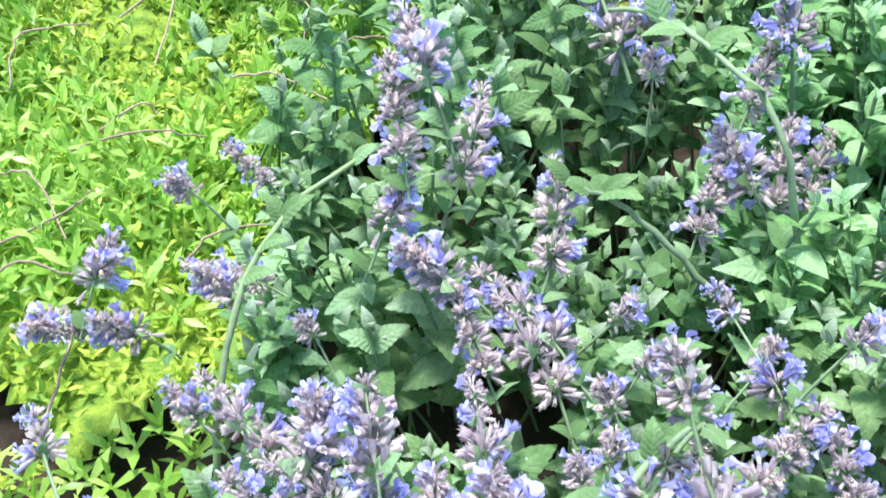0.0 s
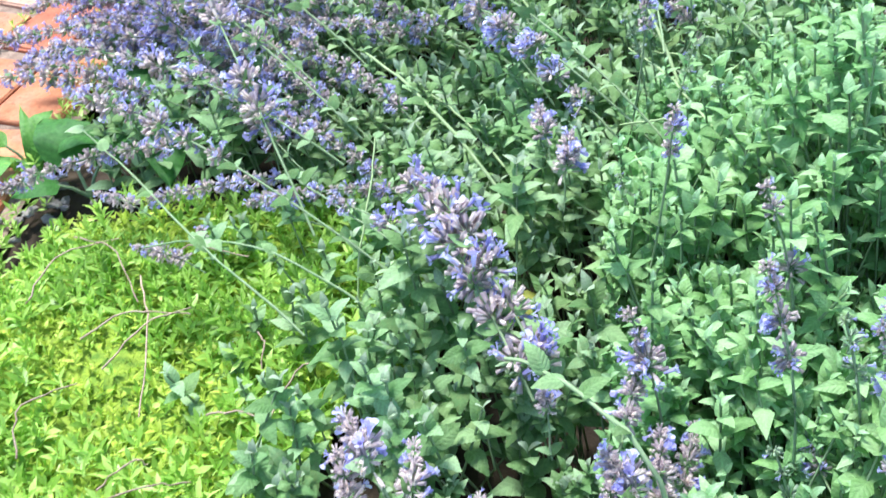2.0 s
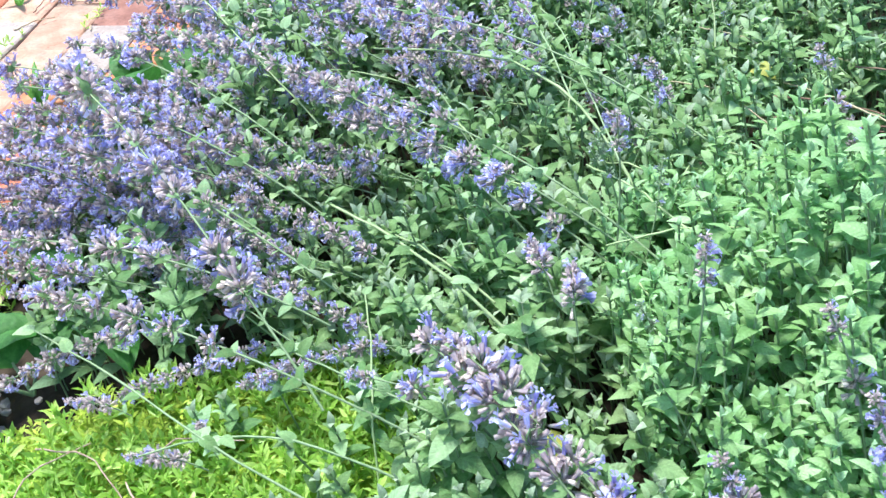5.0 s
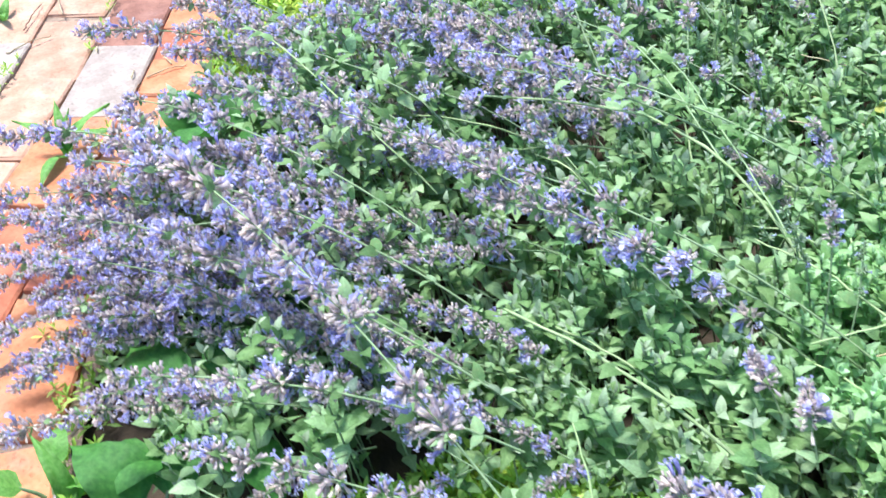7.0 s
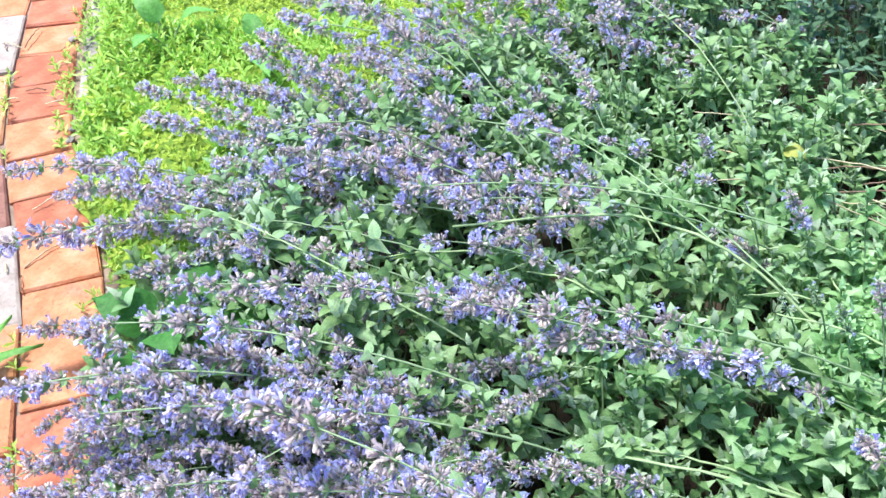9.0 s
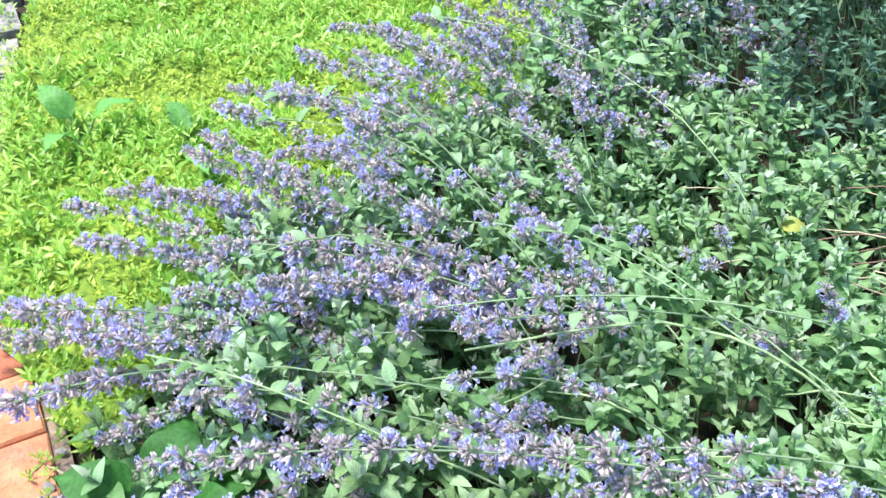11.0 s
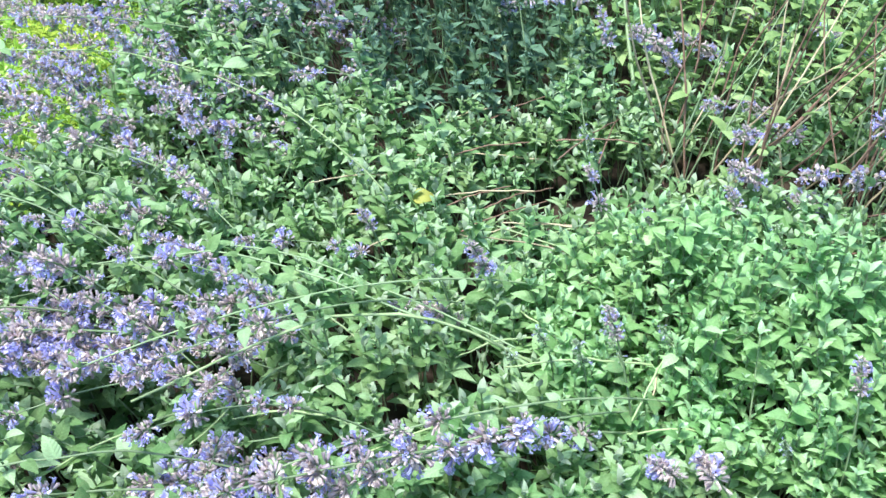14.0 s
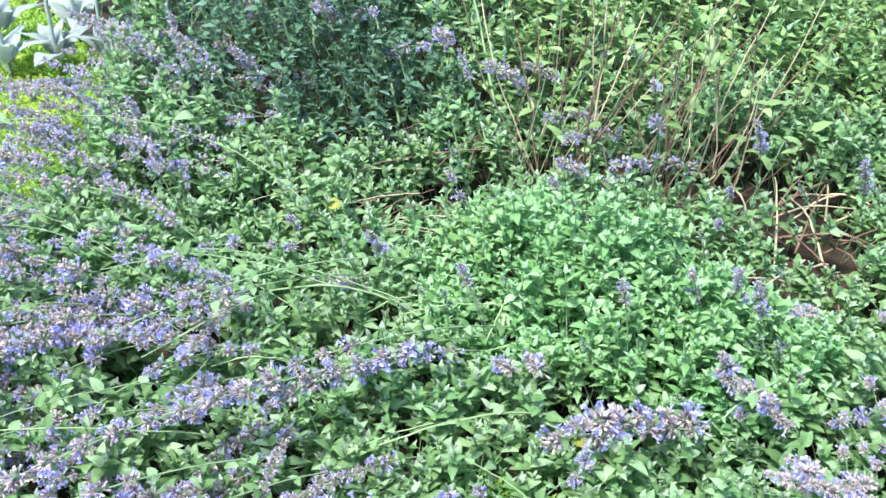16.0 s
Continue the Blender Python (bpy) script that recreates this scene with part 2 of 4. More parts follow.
def tube(points, radii, sides=5):
    """A tapered tube along points."""
    p = np.asarray(points, float)
    d = np.gradient(p, axis=0)
    r = frames_from(d, np.zeros(len(p)))
    a = np.linspace(0, 2 * np.pi, sides, endpoint=False)
    ring = np.stack([0 * a, np.cos(a), np.sin(a)], 1)
    v = np.einsum("nij,kj->nki", r, ring) * np.asarray(radii).reshape(-1, 1, 1) + p[:, None]
    k = len(p)
    f = [(i * sides + j, i * sides + (j + 1) % sides, (i + 1) * sides + (j + 1) % sides, (i + 1) * sides + j) for i in range(k - 1) for j in range(sides)]
    return v.reshape(-1, 3), np.array(f)


def spread(az_, el_):
    return np.stack([np.cos(az_) * np.cos(el_), np.sin(az_) * np.cos(el_), np.sin(el_)], -1)


def inside(poly, x, y):
    """Which points lie inside a polygon of the plan."""
    hit = np.zeros(len(x), bool)
    px, py = np.array(poly).T
    j = len(poly) - 1
    for i in range(len(poly)):
        cross = (py[i] > y) != (py[j] > y)
        xs = (px[j] - px[i]) * (y - py[i]) / (py[j] - py[i] + 1e-12) + px[i]
        hit ^= cross & (x < xs)
        j = i
    return hit


def sow(poly, step, jitter=0.5):
    """Points about step apart, strewn over a polygon of the plan."""
    (x0, y0), (x1, y1) = np.min(poly, 0), np.max(poly, 0)
    gx, gy = np.meshgrid(np.arange(x0, x1, step), np.arange(y0, y1, step))
    p = np.stack([gx.ravel(), gy.ravel()], 1) + rng.uniform(-jitter, jitter, (gx.size, 2)) * step
    return p[inside(poly, p[:, 0], p[:, 1])]


def part(name, me, parent, label="", m=None):
    ob = new(name, me)
    ob.parent = parent
    if m is not None:
        ob.matrix_basis = m
    return tagged(ob, label) if label else ob


LEAF, LEAF_F = leaf_shape([(0, 0.2), (0.05, 0.62), (0.12, 0.84), (0.17, 0.86), (0.26, 0.99), (0.31, 0.95), (0.4, 1.0), (0.45, 0.9), (0.55, 0.91), (0.6, 0.78), (0.69, 0.75), (0.74, 0.6), (0.82, 0.54), (0.87, 0.37), (0.95, 0.26), (1, 0)], 0.62, 0.12)
MID_ROWS = [(0, 0.3), (0.1, 0.78), (0.3, 1.0), (0.56, 0.92), (0.82, 0.56), (1, 0)]
MID_LEAF, MID_F = leaf_shape(MID_ROWS, 0.68, 0.13)
# the same blade cupped, flat and hanging
MID_FORMS = [leaf_shape(MID_ROWS, w, fold, droop)[0] for w, fold, droop in ((0.5, 0.2, 0.06), (0.58, 0.1, 0.2), (0.5, 0.15, 0.36))]
LOW_LEAF, LOW_F = leaf_shape([(0, 0.4), (0.36, 1.0), (1, 0)], 0.56, 0.13)
OVAL, OVAL_F = leaf_shape([(0, 0.3), (0.62, 1.0), (1, 0)], 0.28, 0.12, -0.08)
NEEDLE, NEEDLE_F = leaf_shape([(0, 0.5), (0.5, 1.0), (1, 0)], 0.34, 0.1, 0.0)

# ---- ground ----
def ground_sheet():
    k = 120
    u = np.sinh(np.linspace(-5.2, 5.2, k)) / np.sinh(5.2)
    gx, gy = np.meshgrid(u * 60 + 0.3, u * 60 + 1.0)
    s = Soup()
    near = np.exp(-((gx - 0.3) ** 2 + (gy - 1.0) ** 2) / 8)
    z = -0.022 + near * 0.006 * np.sin(gx * 23 + np.sin(gy * 17)) * np.sin(gy * 19)
    v = np.stack([gx, gy, z], -1).reshape(-1, 3)
    i = np.arange(k * k).reshape(k, k)
    s.add(v, np.stack([i[:-1, :-1], i[:-1, 1:], i[1:, 1:], i[1:, :-1]], -1).reshape(-1, 4))
    return tagged(new("ground", s.mesh("ground", [SOIL])), "dark crumbly garden soil under the plants", "soil", kind="structure")


ground_sheet()

# plan of the bed
SEDUM_A = [(-0.42, 0.0), (-0.13, 0.0), (-0.1, 0.28), (-0.11, 0.42), (-0.04, 0.52), (0.05, 0.6), (0.08, 0.72), (-0.04, 0.84), (-0.2, 0.84), (-0.34, 0.83), (-0.46, 0.6)]
SEDUM_B = [(-0.1, 1.52), (-0.05, 1.72), (0.09, 1.93), (0.3, 2.2), (0.7, 2.6), (1.5, 2.5), (1.6, 1.95), (1.25, 1.58), (0.9, 1.5), (0.6, 1.48), (0.3, 1.6), (0.1, 1.5)]
CATMINT = [(-0.13, 0.0), (-0.1, 0.28), (-0.11, 0.42), (-0.04, 0.52), (0.05, 0.6), (0.08, 0.72), (-0.04, 0.84), (-0.2, 0.86), (-0.3, 0.9), (-0.33, 1.1), (-0.28, 1.35), (-0.12, 1.46), (0.02, 1.5), (0.2, 1.56), (0.5, 1.5), (0.9, 1.5), (1.25, 1.58), (1.7, 1.9), (2.6, 1.6), (2.6, -0.9), (0.7, -0.7), (0.1, -0.3)]
FRESH_PATCH = [(0.14, 0.3), (0.17, 0.5), (0.2, 0.62), (0.27, 0.8), (0.46, 0.86), (0.54, 0.7), (0.54, 0.5), (0.45, 0.29), (0.3, 0.2)]
# outline of the mound that gets the leaf colour with shade painted in
SHADE_AREA = [(0.84, 0.86), (0.8, 1.1), (0.84, 1.34), (1.0, 1.44), (1.3, 1.45), (1.45, 1.1), (1.35, 0.84), (1.05, 0.8)]
HOLLOW = [(0.5, 0.75), (0.5, 0.95), (0.72, 0.98), (0.85, 0.75), (0.75, 0.6)]


def canopy(x, y):
    """Height of the catmint cushion over the soil."""
    h = 0.125 + 0.03 * np.sin(7.3 * x + 1.1) * np.sin(6.1 * y + 0.4) + 0.018 * np.sin(17 * x - 9 * y)
    h = h + 0.085 * np.exp(-((x - 0.34) ** 2 + (y - 0.55) ** 2) / 0.028)
    h = h - 0.04 * np.exp(-((x - 0.1) / 0.22) ** 2 - ((y - 1.15) / 0.26) ** 2)
    h = h - 0.06 * np.exp(-((x - 0.66) ** 2 + (y - 0.82) ** 2) / 0.02)
    h = h + 0.16 * np.clip((x - 0.95) / 0.5, 0, 1) * (1 + 0.3 * np.sin(5 * y))
    h = h + 0.15 * np.exp(-((x - 1.12) / 0.24) ** 2 - ((y - 1.14) / 0.27) ** 2)
    h = h * (1 - 0.36 * np.clip((0.24 - x) / 0.1, 0, 1) * np.clip((0.48 - y) / 0.1, 0, 1))
    return h * np.clip(0.45 + 2.2 * np.minimum(x + 0.3 + 0.0 * y, 0.3), 0.45, 1)


def shoots(name, points, mat, leaf, tiers, rise, label, fine=False):
    """Leafy shoots with crossed pairs of leaves up a thin stalk, one cushion of them."""
    s = Soup()
    n = len(points)
    x, y = points.T
    clump = np.array([noise.noise(Vector((a * 13, c * 13, 0))) + 0.6 * noise.noise(Vector((a * 31, c * 31, 5))) for a, c in points])
    top = canopy(x, y) * np.clip(rng.normal(0.9, 0.15, n) + 0.45 * clump, 0.35, 1.4) * rise
    lean = spread(rng.uniform(0, 2 * np.pi, n), radians(90) - np.abs(rng.normal(0, 0.3, n)))
    lean[:, :2] += np.array([-0.16, 0.18])
    lean /= np.linalg.norm(lean, axis=1, keepdims=True)
    tip = np.stack([x, y, top], 1)
    turn = rng.uniform(0, np.pi, n)
    forms = {1: (LEAF, LEAF_F), 0: (MID_LEAF, MID_F), -1: (LOW_LEAF, LOW_F)}[int(fine)]
    own = rng.uniform(0.62, 1.42, n)
    reach = 0.6 * leaf * own
    for k in range(tiers):
        at = tip - lean * (reach * (k * (0.7 + 0.1 * k)))[:, None]
        size = leaf * own * (0.52, 0.84, 1.08, 1.12, 1.0, 0.9)[k] * rng.uniform(0.85, 1.15, n)
        for side in (0, np.pi):
            a = turn + side + k * np.pi / 2 + rng.normal(0, 0.2, n)
            el_ = radians((66, 46, 26, 12, 2, -5)[k]) + rng.normal(0, 0.2, n)
            shape, faces = (LOW_LEAF, LOW_F) if k > 2 and fine < 1 else forms
            roll = rng.normal(0, 0.26, n)
            which = rng.integers(3, size=n)
            for i in range(3):
                keep = (at[:, 2] > 0.005) & (which == i)
                blade = MID_FORMS[i] if shape is MID_LEAF else shape
                s.add(place(blade, at[keep], spread(a, el_)[keep], size[keep], roll[keep]), faces, 0 if k else 2, blade)
    ring = np.array([(0, -0.5, -0.3), (0, 0.5, -0.3), (0, 0, 0.6), (1, -0.45, -0.3), (1, 0.45, -0.3), (1, 0, 0.55)])
    stalk = ring[None] * np.stack([np.full(n, 0.12), np.full(n, 0.002), np.full(n, 0.002)], 1)[:, None]
    r = frames_from(-lean, np.zeros(n))
    s.add(np.einsum("nij,nkj->nki", r, stalk) + tip[:, None], [(0, 1, 4, 3), (1, 2, 5, 4), (2, 0, 3, 5)], 1)
    return tagged(new(name, s.mesh(name, [mat, STALK, {MINT: MINT_TIP, SHADE_LEAF: SHADE_LEAF}.get(mat, FRESH_TIP)])), label, "foliage", kind="stuff")


BACK = [(0.95, 0.72), (1.05, 0.2), (0.9, -0.9), (2.6, -0.9), (2.6, 0.6), (1.6, 0.75)]
pts = sow(CATMINT, 0.0168, 0.8)
pts = pts[np.array([noise.noise(Vector((a * 14, c * 14, 3))) for a, c in pts]) > -0.28]
dice = rng.random(len(pts))
skip = inside(FRESH_PATCH, *pts.T) | inside(SHADE_AREA, *pts.T) | (inside(HOLLOW, *pts.T) & (dice < 0.66)) | (pts[:, 0] > 1.0) | (pts[:, 1] < -0.25)
skip |= (np.abs(pts[:, 0] - 0.84 + 0.13 * (0.62 - pts[:, 1])) < 0.09) & (pts[:, 1] > 0.15) & (pts[:, 1] < 0.7) & (dice < 0.9)
skip |= (pts[:, 1] > 0.95) & (pts[:, 0] < 0.3) & (dice < 0.25)
gap = np.hypot((pts[:, 0] - 0.15) * 0.8, pts[:, 1] - 0.58) < 0.075
skip |= (gap & (dice < 0.85)) | (inside([(0.05, 0.62), (0.1, 0.85), (0.3, 0.95), (0.34, 0.8), (0.2, 0.64)], *pts.T) & (dice > 0.84))
skip |= (np.hypot((pts[:, 0] - 0.68) / 0.17, (pts[:, 1] - 0.16) / 0.13) < 1) & (dice < 0.94)
thin = np.array([noise.noise(Vector((a * 22, c * 22, 8))) for a, c in pts])
skip |= (thin < -0.12) & (pts[:, 1] < 0.5) & (pts[:, 0] < 0.25)
skip |= (thin < -0.3) & (pts[:, 0] < 0.5)
near = (pts[:, 1] < 0.5) & (pts[:, 0] < 0.25)
shoots("catmint_foliage", pts[~skip & near], MINT, 0.0172, 4, 1.0, "grey-green toothed catmint leaves beside the sedum", True)
shoots("catmint_foliage", pts[~skip & ~near & (rng.random(len(pts)) < 0.92)], MINT, 0.0212, 4, 1.0, "grey-green toothed catmint leaves in a dense low cushion")
far_pts = sow(CATMINT, 0.0265, 0.8)
wave = np.array([noise.noise(Vector((a * 3, c * 3, 1))) for a, c in far_pts])
fx, fy = far_pts.T
keep = (fx > 1.0) & (fy > -0.55 + 0.35 * wave) & (fx < 2.2 + 0.45 * wave - 0.25 * (fy - 0.6) ** 2)
far_pts, wave = far_pts[keep], wave[keep]
back = inside(BACK, far_pts[:, 0], far_pts[:, 1] + 0.25 * wave + rng.normal(0, 0.05, len(far_pts)))
in_shade = inside(SHADE_AREA, *(far_pts + rng.normal(0, 0.05, far_pts.shape)).T)
shoots("catmint_foliage", far_pts[~back & ~in_shade], MINT, 0.025, 4, 1.0, "taller grey-green catmint leaves at the back of the bed", -1)
shoots("leafy_back_growth", far_pts[back & ~in_shade], BACK_LEAF, 0.026, 4, 1.2, "loose yellow-green leafy growth behind the dry stalks", -1)
# the mound at the back: its shade is in the dark leaf colour
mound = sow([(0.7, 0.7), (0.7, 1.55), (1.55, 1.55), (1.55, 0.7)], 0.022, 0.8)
shoots("dusky_foliage", mound[inside(SHADE_AREA, *(mound + rng.normal(0, 0.05, mound.shape)).T)], SHADE_LEAF, 0.02, 4, 1.0, "tall catmint mound, its shade put into dark blue-green leaf colour", -1)
low = sow(CATMINT, 0.038, 0.9)
low = low[(np.hypot((low[:, 0] - 0.68) / 0.17, (low[:, 1] - 0.16) / 0.13) > 1) & (low[:, 0] < 2.2) & (low[:, 1] > -0.5) & ~((np.abs(low[:, 0] - 0.82) < 0.1) & (low[:, 1] > 0.12) & (low[:, 1] < 0.64))]
shoots("catmint_undergrowth", low, MINT, 0.024, 3, 0.5, "low shaded catmint leaves under the cushion", -1)
stray = sow([(-0.2, 0.45), (-0.24, 0.8), (-0.02, 0.84), (0.08, 0.72), (0.05, 0.58), (-0.08, 0.42)], 0.023, 0.9)
stray = stray[rng.random(len(stray)) < np.clip((stray[:, 0] + 0.2) / 0.4, 0, 0.36)]
shoots("catmint_foliage", stray, MINT, 0.018, 4, 0.8, "loose grey-green catmint shoots straying over the sedum", True)
shoots("fresh_catmint_foliage", sow(FRESH_PATCH, 0.0122, 0.7), FRESH, 0.0188, 4, 1.0, "bright fresh green catmint regrowth with pointed leaves")


# ---- sedum mat ----
def rosettes(name, points, mat, leaf, count, height, label, needle=False):
    s = Soup()
    n = len(points)
    z = height * rng.uniform(0.35, 1.15, n) * (0.75 + 0.35 * np.sin(21 * points[:, 0]) * np.sin(17 * points[:, 1] + 1))
    shape, faces = (NEEDLE, NEEDLE_F) if needle else (OVAL, OVAL_F)
    axis = spread(rng.uniform(0, 6.28, n), radians(90) - np.abs(rng.normal(0, 0.3, n)))
    for k in range(count):
        a = k * 2.4 + rng.uniform(0, 0.6, n) + points[:, 0] * 900
        el_ = radians(72) - (k / count) * radians(75) + rng.normal(0, 0.2, n)
        at = np.concatenate([points, z[:, None]], 1) - axis * (leaf * 0.13 * k)
        size = leaf * (0.6 + 0.5 * min(1, 2 * k / count)) * rng.uniform(0.8, 1.25, n)
        s.add(place(shape, at, spread(a, el_), size, rng.normal(0, 0.4, n)), faces, 0)
    return tagged(new(name, s.mesh(name, [mat])), label, "ground cover", kind="stuff")


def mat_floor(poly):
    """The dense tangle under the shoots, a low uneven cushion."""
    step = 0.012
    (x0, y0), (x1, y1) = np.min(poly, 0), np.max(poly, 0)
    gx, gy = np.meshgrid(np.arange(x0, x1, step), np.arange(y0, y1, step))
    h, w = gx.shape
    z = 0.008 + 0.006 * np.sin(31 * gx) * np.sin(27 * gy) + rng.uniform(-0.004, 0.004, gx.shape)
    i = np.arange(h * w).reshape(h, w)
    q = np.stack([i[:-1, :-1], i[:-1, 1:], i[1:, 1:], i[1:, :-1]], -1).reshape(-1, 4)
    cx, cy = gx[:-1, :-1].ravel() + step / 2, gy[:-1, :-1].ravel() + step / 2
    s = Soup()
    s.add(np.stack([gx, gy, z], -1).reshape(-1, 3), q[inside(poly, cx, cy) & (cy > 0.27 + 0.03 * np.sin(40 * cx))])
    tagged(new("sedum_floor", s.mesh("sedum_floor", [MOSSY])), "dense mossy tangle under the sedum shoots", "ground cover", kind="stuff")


def sedum(poly, label, step, big, lush):
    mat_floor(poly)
    p = sow(poly, step)
    p = p[(p[:, 1] > 0.28) | (rng.random(len(p)) < 0.45)]
    patch = np.sin(13 * p[:, 0] + 2 * np.sin(9 * p[:, 1])) * np.sin(11 * p[:, 1] + 1.5) + rng.normal(0, 0.3, len(p))
    rosettes("sedum_mat", p[patch < lush], SEDUM, big, 8, 0.05, label)
    q = sow(poly, step * 0.8)
    q = q[(q[:, 1] > 0.28) | (rng.random(len(q)) < 0.25)]
    open_spot = np.sin(13 * q[:, 0] + 2 * np.sin(9 * q[:, 1])) * np.sin(11 * q[:, 1] + 1.5) > lush - 0.25
    rosettes("stonecrop_mat", q[rng.random(len(q)) < np.where(open_spot, 1.0, 0.3)], STONECROP, big * 0.6, 5, 0.034, "fine yellow-green stonecrop between the sedum shoots", True)


sedum(SEDUM_A, "bright green oval sedum leaves in a low mat", 0.0118, 0.0165, 0.6)
sedum(SEDUM_B, "yellow-green sedum mat spilling towards the brick path", 0.0178, 0.0185, 0.35)


# ---- flowering catmint stems ----
def ring_profile(rows, sides):
    """Rings of a little tube along +x."""
    a = np.arange(sides) * 2 * np.pi / sides
    v = np.concatenate([np.stack([0 * a + x, w * np.cos(a), w * np.sin(a)], 1) for x, w in rows])
    f = [(i * sides + j, i * sides + (j + 1) % sides, (i + 1) * sides + (j + 1) % sides, (i + 1) * sides + j) for i in range(len(rows) - 1) for j in range(sides)]
    return v, f


def corolla(fine):
    """A small two-lipped flower one unit long: tube, hood and broad lower lip."""
    v, f = ring_profile([(0, 0.07), (0.5, 0.1), (0.85, 0.2)] if fine else [(0, 0.1), (0.85, 0.2)], 5 if fine else 3)
    k = len(v)
    lobes, faces = [], []
    for th, reach, wide in ((-90, 0.64, 0.56), (-25, 0.42, 0.34), (205, 0.42, 0.34), (60, 0.38, 0.3), (120, 0.38, 0.3)):
        c, s = math.cos(radians(th)), math.sin(radians(th))
        p = len(lobes)
        for r_, w, x in ((0.16, -0.12, 0.82), (0.16, 0.12, 0.82), (reach * 0.75, wide / 2, 1.06), (reach, wide * 0.25, 1.12), (reach, -wide * 0.25, 1.12), (reach * 0.75, -wide / 2, 1.06)):
            lobes.append((x, c * r_ - s * w, s * r_ + c * w))
        faces += [(k + p, k + p + 1, k + p + 2, k + p + 5), (k + p + 5, k + p + 2, k + p + 3, k + p + 4)] if fine else [(k + p, k + p + 2, k + p + 3, k + p + 5)]
    return np.concatenate([v, lobes]), f + faces


def whorl_mesh(seed, bloom=8, n=36, fine=False, fat=0.15, husk=None):
    """Two packed fans of mauve calyces round the stem (+x), with open blue two-lipped flowers among them."""
    r = np.random.default_rng(seed)
    s = Soup()
    a = np.where(np.arange(n) % 2, 0, np.pi) + r.normal(0, 0.95, n)
    el_ = np.clip(r.normal(0.25, 0.6, n), -0.9, 1.3)
    out = np.stack([np.sin(el_), np.cos(el_) * np.cos(a), np.cos(el_) * np.sin(a)], 1)
    at = out * r.uniform(0.0008, 0.0048, n)[:, None] + np.array([1, 0, 0]) * r.uniform(-0.007, 0.006, n)[:, None]
    size = r.uniform(0.0078, 0.0112, n)
    aim = out + r.normal(0, 0.16, (n, 3)) + np.array([0.12, 0, 0])
    if fine:
        k = 5
        v, f = ring_profile([(0, 0.04), (0.38, fat * 0.72), (0.7, fat), (0.88, fat * 0.92)], k)
        tips = ring_profile([(1.08, fat * 1.25)], k)[0]
        both = place(np.concatenate([v, tips]), at, aim, size, r.uniform(0, 2, n))
        s.add(both[:, :2 * k], f[:k], 3)
        s.add(both[:, k:4 * k], f[:2 * k], 0)
        s.add(both[:, 3 * k:], [(j, (j + 1) % k, k + j) for j in range(k)], 0)
    else:
        v = place(np.concatenate([[(0, 0, 0)], ring_profile([(0.5, fat), (1.0, fat * 1.3)], 3)[0]]), at, aim, size, r.uniform(0, 2, n))
        s.add(v[:, :4], [(0, 2, 1), (0, 3, 2), (0, 1, 3)], 3)
        s.add(v[:, 1:], ring_profile([(0, 1), (1, 1)], 3)[1], 0)
    cv, cf = corolla(fine)
    pick = np.argsort(out @ np.array([0.3, *r.normal(0, 1, 2)]) + r.normal(0, 0.55, n))[-bloom:]
    o = aim[pick] + r.normal(0, 0.2, (bloom, 3))
    s.add(place(cv, at[pick] + out[pick] * size[pick][:, None] * 0.6, o, r.uniform(0.0075, 0.0105, bloom), r.normal(0, 0.5, bloom)), np.array([q for q in cf]), 1)
    lv, lf = (LEAF, LEAF_F) if fine else (MID_LEAF, MID_F)
    for side in (-1, 1):
        d = np.array([[0.3, side * 0.3, 0.9 * side]])
        s.add(place(lv, np.array([[-0.005, 0, 0]]), d, [r.uniform(0.01, 0.017)], r.normal(0, 0.5, 1)), lf, 2)
    return s.mesh("flower_whorl", [husk or CALYX, PETAL, MINT, husk or CALYX_BASE])


WHORLS = [whorl_mesh(100 + i, b) for i, b in enumerate((9, 6, 4, 11, 2, 8))]
COARSE = [whorl_mesh(140 + i, b, 22, False, 0.19) for i, b in enumerate((5, 3, 7))]
DENSE = [whorl_mesh(120 + i, b, 44, True, 0.15) for i, b in enumerate((7, 3, 10, 5))]
BUDS = [whorl_mesh(150 + i, b, 22, False, 0.17, MINT_TIP) for i, b in enumerate((1, 1, 3))]
sl = Soup()
sl.add(LEAF * 1.0, LEAF_F, 0, LEAF)
STEM_LEAF = sl.mesh("leaf", [MINT])


def axis_matrix(at, d, size, roll=0.0):
    r = frames_from(np.array([d]), np.array([roll]))[0]
    m = Matrix.Translation(at) @ Matrix(r.tolist()).to_4x4()
    return m @ Matrix.Diagonal((size, size, size, 1))


